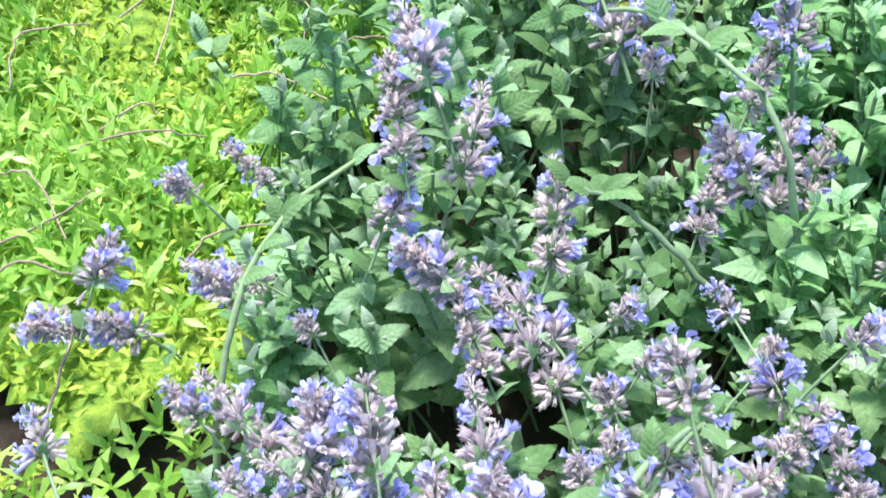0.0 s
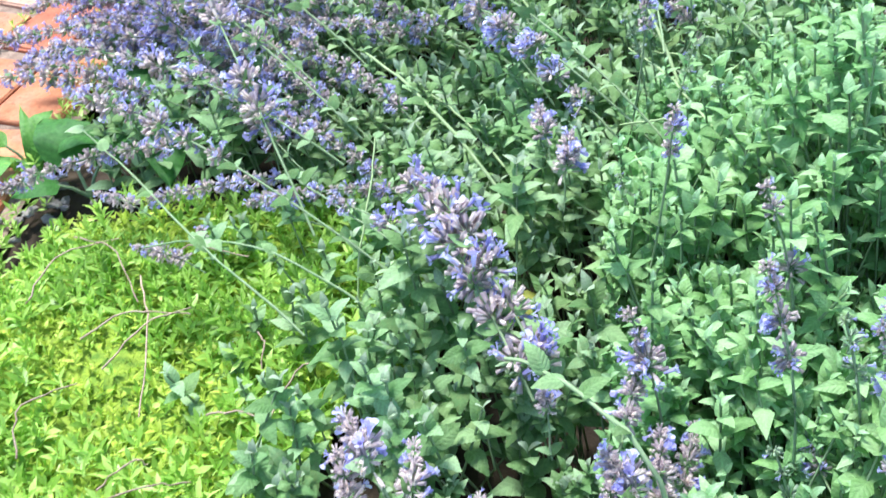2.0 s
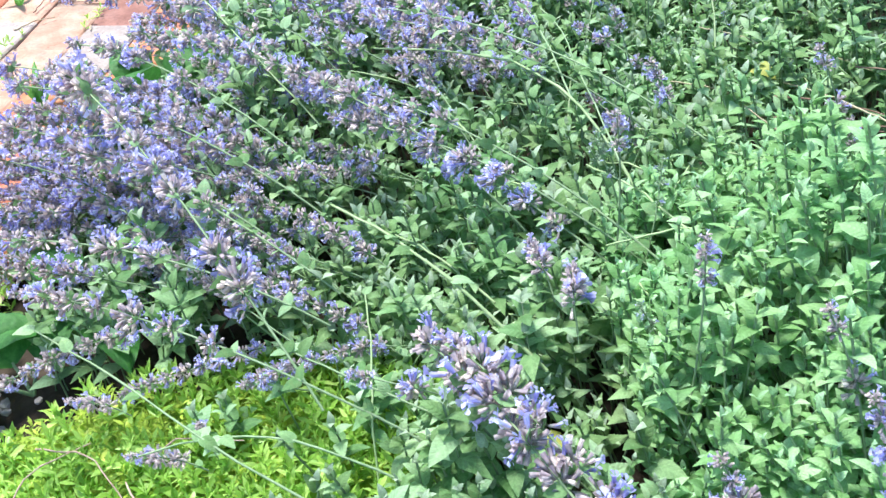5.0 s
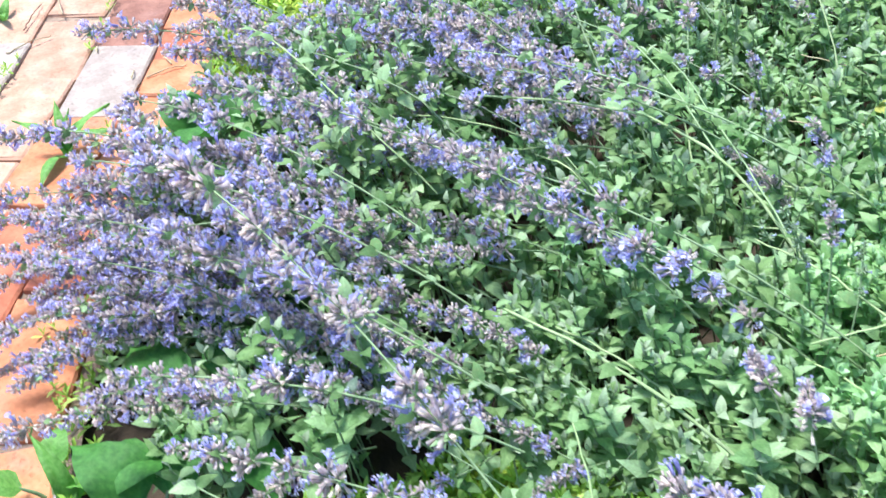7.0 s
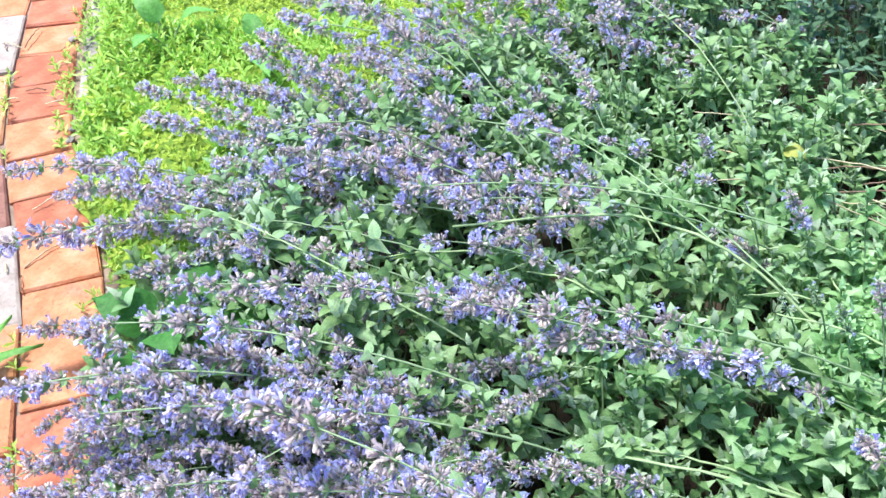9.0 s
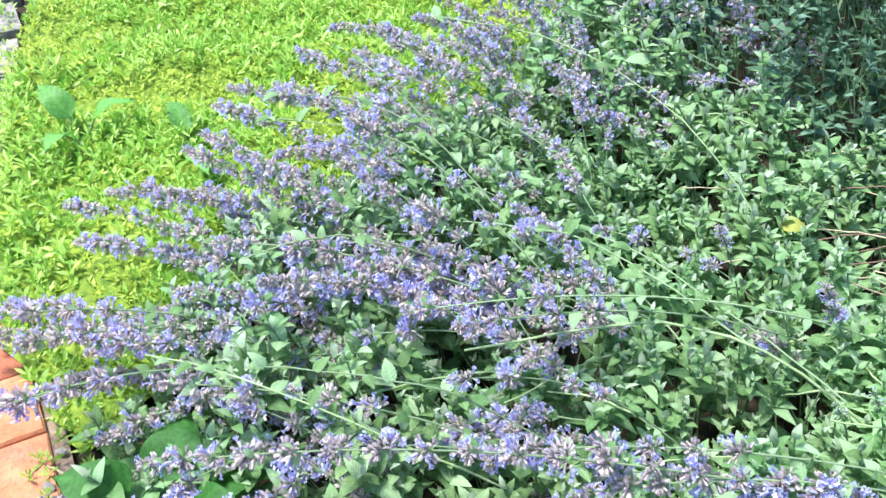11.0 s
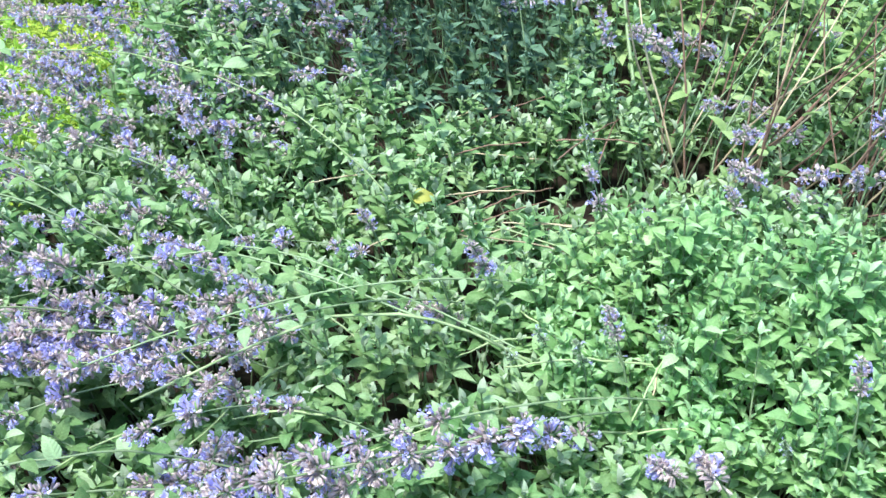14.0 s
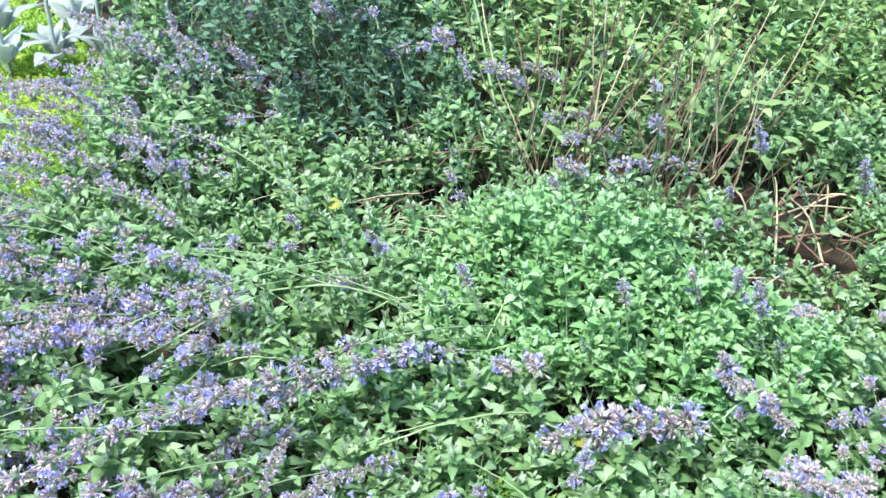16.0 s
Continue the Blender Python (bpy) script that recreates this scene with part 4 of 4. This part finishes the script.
# ---- broad-leaved weeds ----
def broad_leaf_mesh(seed, wide=0.8):
    r = np.random.default_rng(seed)
    k = 9
    s_ = np.linspace(0, 1, k)
    half = 0.5 * wide * np.sin(np.pi * s_ ** 0.6) ** 0.7
    half[0], half[-1] = 0.03, 0.0
    cols = np.linspace(-1, 1, 7)
    v = []
    for c in cols:
        z = 0.16 * np.sin(np.pi * s_) - 0.2 * s_ ** 2 + 0.1 * abs(c) * half + 0.02 * np.sin(9 * s_ + 5 * c) * (abs(c) + 0.2) + r.normal(0, 0.006, k)
        v.append(np.stack([s_ - 0.06 * abs(c), c * half, z], 1))
    f = [(a * k + b, a * k + b + 1, (a + 1) * k + b + 1, (a + 1) * k + b) for a in range(6) for b in range(k - 1)]
    s = Soup()
    s.add(np.concatenate(v), f, 0, np.concatenate(v))
    return s


def leafy_plant(name, x, y, z, leaves, mat, label, category, wide=0.8, stalk=0.05):
    """leaves: rows of heading, elevation, size."""
    root = tagged(new(name), label, category)
    root.location = (x, y, z)
    for i, (h, e, size) in enumerate(leaves):
        d = spread(np.array(radians(h)), np.array(radians(min(80, e + 35))))
        tip = d * stalk
        s = broad_leaf_mesh(i + int(1000 * abs(x)), wide)
        lf = part("leaf", s.mesh("leaf", [mat]), root, m=axis_matrix(tip, spread(np.array(radians(h)), np.array(radians(e))), size, rng.normal(0, 0.2)))
        t = Soup()
        t.add(*tube([(0, 0, 0), tip * 0.5 + (0, 0, 0.004), tip], [0.0024, 0.002, 0.0016], 5))
        part("leaf_stalk", t.mesh("leaf_stalk", [STALK]), root)
    return root


DOCK = "broad dark green leaves of a weed under the catmint"
leafy_plant("broad_leaf_weed", -0.13, 1.36, 0.03, [(200, 10, 0.085), (280, 15, 0.09), (330, 5, 0.08), (120, 30, 0.07), (240, 40, 0.075), (20, 25, 0.07)], BROAD, DOCK, "weed", 0.85, 0.06)
leafy_plant("broad_leaf_weed", -0.25, 0.96, 0.0, [(110, 10, 0.08), (290, 5, 0.075), (200, 5, 0.07), (50, 10, 0.075)], BROAD, DOCK, "weed", 0.75, 0.07)
leafy_plant("broad_leaf_weed", -0.315, 0.89, 0.0, [(120, 25, 0.085), (50, 15, 0.07), (200, 10, 0.05)], BROAD, DOCK, "weed", 0.75, 0.04)
leafy_plant("broad_leaf_weed", 0.3, 2.0, -0.01, [(90, 35, 0.075), (200, 20, 0.06), (320, 30, 0.07)], LILY, "broad bright green leaves standing in the sedum mat", "weed", 0.6, 0.06)
leafy_plant("broad_leaf_weed", 0.36, 1.82, -0.01, [(60, 20, 0.08), (240, 20, 0.075)], LILY, "broad bright green leaves standing in the sedum mat", "weed", 0.45, 0.06)
leafy_plant("broad_leaf_weed", -0.4, 0.975, -0.01, [(250, 10, 0.045), (170, 20, 0.05), (60, 25, 0.04), (320, 15, 0.04)], LILY, "small bright green leaves beside the brick path", "weed", 0.7, 0.04)
SPEAR = "small weed with pointed bright green strap leaves between the bricks"
leafy_plant("spear_leaf_weed", -0.3, 1.53, -0.012, [(20, 42, 0.085), (85, 62, 0.075), (150, 50, 0.08), (330, 38, 0.09), (235, 15, 0.08), (50, 75, 0.06)], LILY, SPEAR, "weed", 0.24, 0.012)
leafy_plant("spear_leaf_weed", -0.385, 0.95, -0.012, [(175, 15, 0.09), (100, 55, 0.08), (30, 35, 0.07), (300, 20, 0.06)], LILY, SPEAR, "weed", 0.26, 0.015)
leafy_plant("spear_leaf_weed", -0.34, 1.97, -0.012, [(60, 40, 0.05), (160, 50, 0.05), (280, 45, 0.045)], LILY, SPEAR, "weed", 0.3, 0.01)
# ---- lamb's ears ----
EARS = "woolly silver-grey lamb's ear leaves in a loose rosette"
for x, y, turn in [(1.16, 1.8, 0), (1.2, 1.7, 40), (1.23, 1.6, 80), (1.2, 1.5, 15), (1.38, 1.72, 60), (1.32, 1.88, 20), (1.16, 1.42, 50)]:
    leafy_plant("lambs_ear", x, y, 0.0, [(turn + a, e, sz) for a, e, sz in ((0, 35, 0.1), (70, 55, 0.095), (140, 30, 0.11), (215, 60, 0.09), (280, 40, 0.1), (320, 70, 0.085))], SILVER, EARS, "perennial", 0.5, 0.05)
    cane("lambs_ear_stalk", [(x, y, 0), (x + 0.01, y + 0.01, 0.15), (x + 0.03, y, 0.32)], 0.005, 0.004, SILVER, "thick woolly silver stalk rising from a rosette", "stalk", "lamb's ear stalks", seed=int(turn))
# ---- yellowed and dry leaves ----
s = broad_leaf_mesh(5, 0.7)
ob = tagged(new("yellowed_leaf", s.mesh("yellowed_leaf", [YELLOWED])), "yellow-green fading leaf lying in the catmint", "leaf")
ob.matrix_basis = axis_matrix((0.585, 1.0, 0.11), (0.3, -1, 0.1), 0.034, 0.3)
s = broad_leaf_mesh(6, 0.7)
ob = tagged(new("yellowed_leaf", s.mesh("yellowed_leaf", [YELLOWED])), "yellow-green fading leaf lying in the catmint", "leaf")
ob.matrix_basis = axis_matrix((0.14, 0.6, 0.05), (-0.5, -0.6, 0.1), 0.032, -0.2)

# ---- dry stalks at the back ----
for i in range(58):
    u = rng.random()
    bx, by = 0.85 - 0.05 * u + rng.normal(0, 0.05), 0.66 - 0.42 * u + rng.normal(0, 0.035)
    ln = rng.uniform(0.3, 0.54)
    a, e = radians(rng.normal(-50 - 40 * u, 70)), radians(rng.uniform(56, 88))
    d = np.array([math.cos(a) * math.cos(e), math.sin(a) * math.cos(e), math.sin(e)]) * ln
    tone, words = ((WOOD, "thin reddish-brown dead stalk"), (STRAW, "thin straw-coloured dry stalk"), (STALK, "thin green stalk among dead ones"))[int(rng.choice(3, p=(0.45, 0.3, 0.25)))]
    bend = rng.normal(0, 0.026, 3)
    cane("dry_stalk", [(bx, by, 0), np.array((bx, by, 0)) + d * 0.5 + bend, np.array((bx, by, 0)) + d], rng.uniform(0.0013, 0.0022), 0.0009, tone, words, "stalk", "dry stalks", leaves=int(rng.integers(0, 4)), leaf_mat=BACK_LEAF, leaf_size=0.03, seed=200 + i)
for i in range(28):
    bx, by = 0.66 + rng.normal(0, 0.12), 0.86 + rng.normal(0, 0.1)
    a = radians(rng.normal(-45, 28) + 180 * (i % 2))
    ln = rng.uniform(0.08, 0.2)
    z = 0.055 + rng.uniform(0, 0.05)
    d = np.array([math.cos(a), math.sin(a), rng.uniform(-0.1, 0.2)]) * ln
    cane("fallen_stalk", [(bx, by, z), np.array((bx, by, z + 0.008)) + d / 2, np.array((bx, by, z)) + d], 0.0012, 0.0008, STRAW if i % 2 else WOOD, "dry straw-coloured stalk lying in the catmint" if i % 2 else "brown dry stalk lying in the catmint", "stalk", "fallen stalks", seed=300 + i)
for i in range(34):
    bx, by = rng.uniform(0.1, 0.8), rng.uniform(0.5, 1.2)
    a = radians(rng.normal(120, 32))
    ln = rng.uniform(0.08, 0.2)
    z = float(canopy(bx, by)) * rng.uniform(0.6, 0.95)
    d = np.array([math.cos(a), math.sin(a), rng.uniform(-0.15, 0.1)]) * ln
    cane("trailing_stem", [(bx, by, z), np.array((bx, by, z + 0.012)) + d / 2, np.array((bx, by, z)) + d], 0.0013, 0.0009, PALE_STALK, "pale yellow-green bare stem among the catmint leaves", "stem", "trailing stems", seed=500 + i)
for i in range(34):
    bx, by = 0.7 + rng.normal(0, 0.08), 0.17 + rng.normal(0, 0.08)
    a, ln = rng.uniform(0, 6.28), rng.uniform(0.12, 0.3)
    d = np.array([math.cos(a), math.sin(a), 0.1]) * ln
    cane("dead_twig", [(bx, by, 0.03), np.array((bx, by, 0.07)) + d / 2, np.array((bx, by, 0.05)) + d], 0.0024, 0.0013, STRAW if i % 3 == 0 else WOOD, "straw-coloured dead twig lying on bare soil" if i % 3 == 0 else "brown dead twig lying on bare soil", "twig", "dead twigs", seed=340 + i)
for i, (x0, y0, x1, y1) in enumerate([(1.27, 1.03, 0.9, 0.9), (1.34, 0.81, 1.01, 0.71), (1.2, 1.12, 1.0, 1.08)]):
    cane("bare_stem", [(x1, y1, 0.1), ((x0 + x1) / 2, (y0 + y1) / 2, 0.24), (x0, y0, 0.34)], 0.003, 0.0018, STALK, "long bare pale green stem leaning over the catmint", "stem", "bare stems", seed=370 + i)

ARCS = [
    [(0.15, 1.19, 0.15), (0.212, 1.108, 0.17), (0.271, 1.056, 0.175), (0.305, 0.989, 0.17), (0.323, 0.903, 0.15), (0.335, 0.83, 0.1)],
    [(0.367, 1.162, 0.17), (0.366, 1.096, 0.175), (0.344, 1.008, 0.165), (0.333, 0.932, 0.155), (0.321, 0.848, 0.13)],
    [(0.302, 1.292, 0.17), (0.341, 1.179, 0.185), (0.338, 1.109, 0.18), (0.326, 1.038, 0.175), (0.312, 0.952, 0.16)],
    [(0.653, 1.57, 0.2), (0.648, 1.4, 0.23), (0.625, 1.24, 0.225), (0.571, 1.08, 0.18), (0.53, 1.0, 0.12)],
    [(0.327, 1.608, 0.18), (0.351, 1.494, 0.2), (0.356, 1.411, 0.205), (0.347, 1.339, 0.19), (0.33, 1.2, 0.12)],
    [(0.391, 1.654, 0.17), (0.411, 1.516, 0.2), (0.404, 1.402, 0.19), (0.39, 1.3, 0.13)],
    [(0.092, 1.437, 0.19), (0.144, 1.402, 0.2), (0.202, 1.358, 0.19), (0.27, 1.29, 0.13)],
    [(0.512, 1.658, 0.19), (0.467, 1.527, 0.2), (0.45, 1.4, 0.14)],
    [(0.0, 1.32, 0.18), (0.03, 1.23, 0.2), (0.07, 1.15, 0.19), (0.12, 1.05, 0.12)],
    [(-0.053, 1.424, 0.18), (-0.035, 1.33, 0.2), (-0.01, 1.2, 0.19), (0.05, 1.08, 0.12)],
    [(-0.273, 0.826, 0.13), (-0.215, 0.734, 0.145), (-0.14, 0.62, 0.14), (-0.06, 0.54, 0.1)],
    [(-0.2, 0.66, 0.11), (-0.139, 0.641, 0.13), (-0.075, 0.609, 0.13), (-0.01, 0.565, 0.1)],
    [(0.014, 0.744, 0.14), (0.006, 0.7, 0.12), (-0.015, 0.645, 0.08), (-0.02, 0.62, 0.04)],
    [(-0.064, 0.711, 0.13), (-0.02, 0.66, 0.125), (0.06, 0.59, 0.1)],
    [(0.085, 0.43, 0.17), (0.103, 0.406, 0.187), (0.13, 0.37, 0.19), (0.158, 0.331, 0.18), (0.175, 0.31, 0.12)],
    [(-0.03, 0.342, 0.15), (-0.065, 0.304, 0.155), (-0.086, 0.269, 0.145), (-0.097, 0.235, 0.12), (-0.1, 0.2, 0.07)],
    [(0.06, 0.33, 0.14), (0.09, 0.312, 0.14), (0.13, 0.29, 0.11)],
    [(0.097, 0.188, 0.15), (0.068, 0.161, 0.15), (0.05, 0.13, 0.1)],
    [(0.011, 0.869, 0.16), (0.05, 0.79, 0.165), (0.09, 0.71, 0.155), (0.14, 0.63, 0.1)],
]
for i, arc in enumerate(ARCS):
    thick = 0.0018 if i == 0 or i > 13 else 0.0011
    cane("arching_stem", arc[::-1], thick, thick * 0.7, STALK if i % 3 else PALE_STALK, "pale green bare stem arching over the catmint", "stem", "arching stems", leaves=5, leaf_mat=MINT, leaf_size=0.02, seed=600 + i)

# ---- brick path ----
EDGE = np.array([(-0.46, 0.1), (-0.45, 0.5), (-0.425, 0.8), (-0.385, 1.06), (-0.23, 1.36), (-0.07, 1.62), (0.05, 1.92), (0.3, 2.27), (0.62, 2.7), (0.95, 3.2)])
for _ in range(3):
    a, b = EDGE[:-1] * 0.75 + EDGE[1:] * 0.25, EDGE[:-1] * 0.25 + EDGE[1:] * 0.75
    EDGE = np.concatenate([EDGE[:1], np.stack([a, b], 1).reshape(-1, 2), EDGE[-1:]])
RUN = np.concatenate([[0], np.cumsum(np.linalg.norm(np.diff(EDGE, axis=0), axis=1))])


def along(u, off):
    """A point of the path, u metres along its edge and off metres in from it, and its heading."""
    p = np.array([np.interp(u, RUN, c) for c in EDGE.T])
    q = np.array([np.interp(u + 0.12, RUN, c) for c in EDGE.T]) - np.array([np.interp(u - 0.12, RUN, c) for c in EDGE.T])
    h = math.atan2(q[1], q[0])
    return p[0] - math.sin(h) * off, p[1] + math.cos(h) * off, h


def brick_mesh(length, seed):
    r = np.random.default_rng(seed)
    hx, hy, c = length / 2, 0.0502, 0.0028
    lo = [(sx * hx, sy * hy, -0.06) for sx, sy in ((-1, -1), (1, -1), (1, 1), (-1, 1))]
    mid = [(x, y, -c + r.normal(0, 0.0008)) for x, y, _ in lo]
    top = [(x * (1 - c / hx) + r.normal(0, 0.0012), y * (1 - c / hy) + r.normal(0, 0.0012), r.normal(0, 0.0008)) for x, y, _ in lo]
    wall = [(j, (j + 1) % 4, 4 + (j + 1) % 4, 4 + j) for j in range(4)]
    s = Soup()
    s.add(np.array(lo + mid + top), wall + [tuple(k + 4 for k in w) for w in wall] + [(8, 9, 10, 11)])
    return s.mesh("brick", [BRICK_TONES[0]], False)


s = Soup()
us = np.linspace(0.05, 3.2, 60)
strip = np.array([(*along(u, o)[:2], -0.007) for u in us for o in (-0.015, 1.05)])
s.add(strip, [(2 * i, 2 * i + 2, 2 * i + 3, 2 * i + 1) for i in range(59)])
path = tagged(new("pavement", s.mesh("pavement", [SAND])), "garden path of worn clay bricks with sandy weedy joints", "path", kind="structure")
WHOLE, HALF = [brick_mesh(0.2025, i) for i in range(4)], [brick_mesh(0.0995, 10 + i) for i in range(3)]
TONES = {0: (1, 0, 1, 0, 0, 1, 0, 0, 1, 0, 0, 1), 1: (1, 0, 1, 0, 1, 0, 3, 4, 5, 3, 0, 2), 2: (0, 1, 0, 1, 0, 2, 2, 2, 2, 3, 2, 0), 3: (1, 0, 0, 1, 2, 0, 3, 2, 0, 3, 2, 5)}
START = (0.124, 0.271, 0.165, 0.285)
for col in range(8):
    u, k = START[col % 4], 0
    while u < 3.1:
        short = col == 0 and u > 1.5
        ln = 0.102 if short else 0.205
        x, y, h = along(u + ln / 2, 0.054 + 0.104 * col)
        ob = part("brick", (HALF if short else WHOLE)[int(rng.integers(3))], path)
        ob.matrix_basis = pose(x, y, rng.normal(0, 0.0016), rng.normal(0, 0.45), rng.normal(0, 0.45), math.degrees(h) + rng.normal(0, 0.8))
        ob.material_slots[0].link = "OBJECT"
        ob.material_slots[0].material = BRICK_TONES[TONES[col % 4][k % 12]]
        u, k = u + ln, k + 1
# grey edging bricks
for i in range(11):
    u = 1.62 + 0.145 * i
    x, y, h = along(u, -0.035)
    ob = tagged(new("edging_stone", WHOLE[i % 4]), "worn grey edging stone half under the sedum", "stone", "edging stones")
    ob.matrix_basis = pose(x, y, -0.004 + rng.normal(0, 0.003), rng.normal(0, 2), rng.normal(0, 2), math.degrees(h) + rng.normal(0, 5)) @ Matrix.Diagonal((0.62, 0.6, 1, 1))
    ob.material_slots[0].link = "OBJECT"
    ob.material_slots[0].material = STONE

# weeds in the joints
jp = []
for col in range(1, 5):
    for u in np.arange(0.8, 3.0, 0.02):
        if math.sin(u * 9 + col * 2.1) + rng.normal(0, 0.4) > 0.75:
            x, y, h = along(u, 0.002 + 0.104 * col + rng.normal(0, 0.004))
            jp.append((x, y))
for u in np.arange(0.6, 3.0, 0.006):
    x, y, h = along(u, -0.02 + rng.normal(0, 0.02) + 0.05 * max(0, math.sin(u * 7.0)) * rng.random())
    jp.append((x, y))
rosettes("joint_weeds", np.array(jp), SEDUM, 0.013, 7, 0.02, "small sedum sprigs and weeds in the brick joints")


def pebble_mesh(seed):
    r = np.random.default_rng(seed)
    bm = bmesh.new()
    bmesh.ops.create_icosphere(bm, subdivisions=1, radius=1.0)
    for v in bm.verts:
        v.co = Vector((v.co.x * 1.3, v.co.y, v.co.z * 0.6)) * r.uniform(0.8, 1.15)
    me = bpy.data.meshes.new("pebble")
    bm.to_mesh(me)
    bm.free()
    me.materials.append(STONE)
    return me


PEBBLES = [pebble_mesh(i) for i in range(4)]
for i in range(34):
    if i < 18:
        x, y = -0.36 + rng.normal(0, 0.03), 0.88 + rng.normal(0, 0.025)
    else:
        x, y, h = along(rng.uniform(0.7, 2.6), rng.uniform(-0.03, 0.02))
    ob = tagged(new("pebble", PEBBLES[i % 4]), "small grey pebble on the soil beside the path", "pebble", "pebbles")
    sz = rng.uniform(0.004, 0.009)
    ob.matrix_basis = pose(x, y, 0.0, 0, 0, rng.uniform(0, 360)) @ Matrix.Diagonal((sz, sz, sz, 1))
for i in range(30):
    x, y, h = along(rng.uniform(1.35, 2.35), 0.104 * int(rng.integers(0, 4)) + rng.normal(0, 0.016))
    a, ln = (rng.uniform(0, 3.14), rng.uniform(0.03, 0.09)) if i < 12 else (h + rng.normal(0, 0.4), rng.uniform(0.012, 0.04))
    d = np.array([math.cos(a), math.sin(a), 0]) * ln
    cane("dry_twig", [(x, y, 0.004), np.array((x, y, 0.008)) + d / 2, np.array((x, y, 0.004)) + d], 0.0012, 0.0008, STRAW if i % 3 else WOOD, "dry straw-coloured twig lying on the bricks" if i % 3 else "short brown twig lying on the bricks", "twig", "dry twigs", seed=400 + i)

# low leaves over the bare soil in the middle of the bed
shoots("catmint_undergrowth", sow([(0.0, 0.6), (0.02, 0.95), (0.25, 1.0), (0.36, 0.8), (0.2, 0.58)], 0.021, 0.9), MINT, 0.019, 3, 0.62, "low catmint leaves over bare soil", -1)
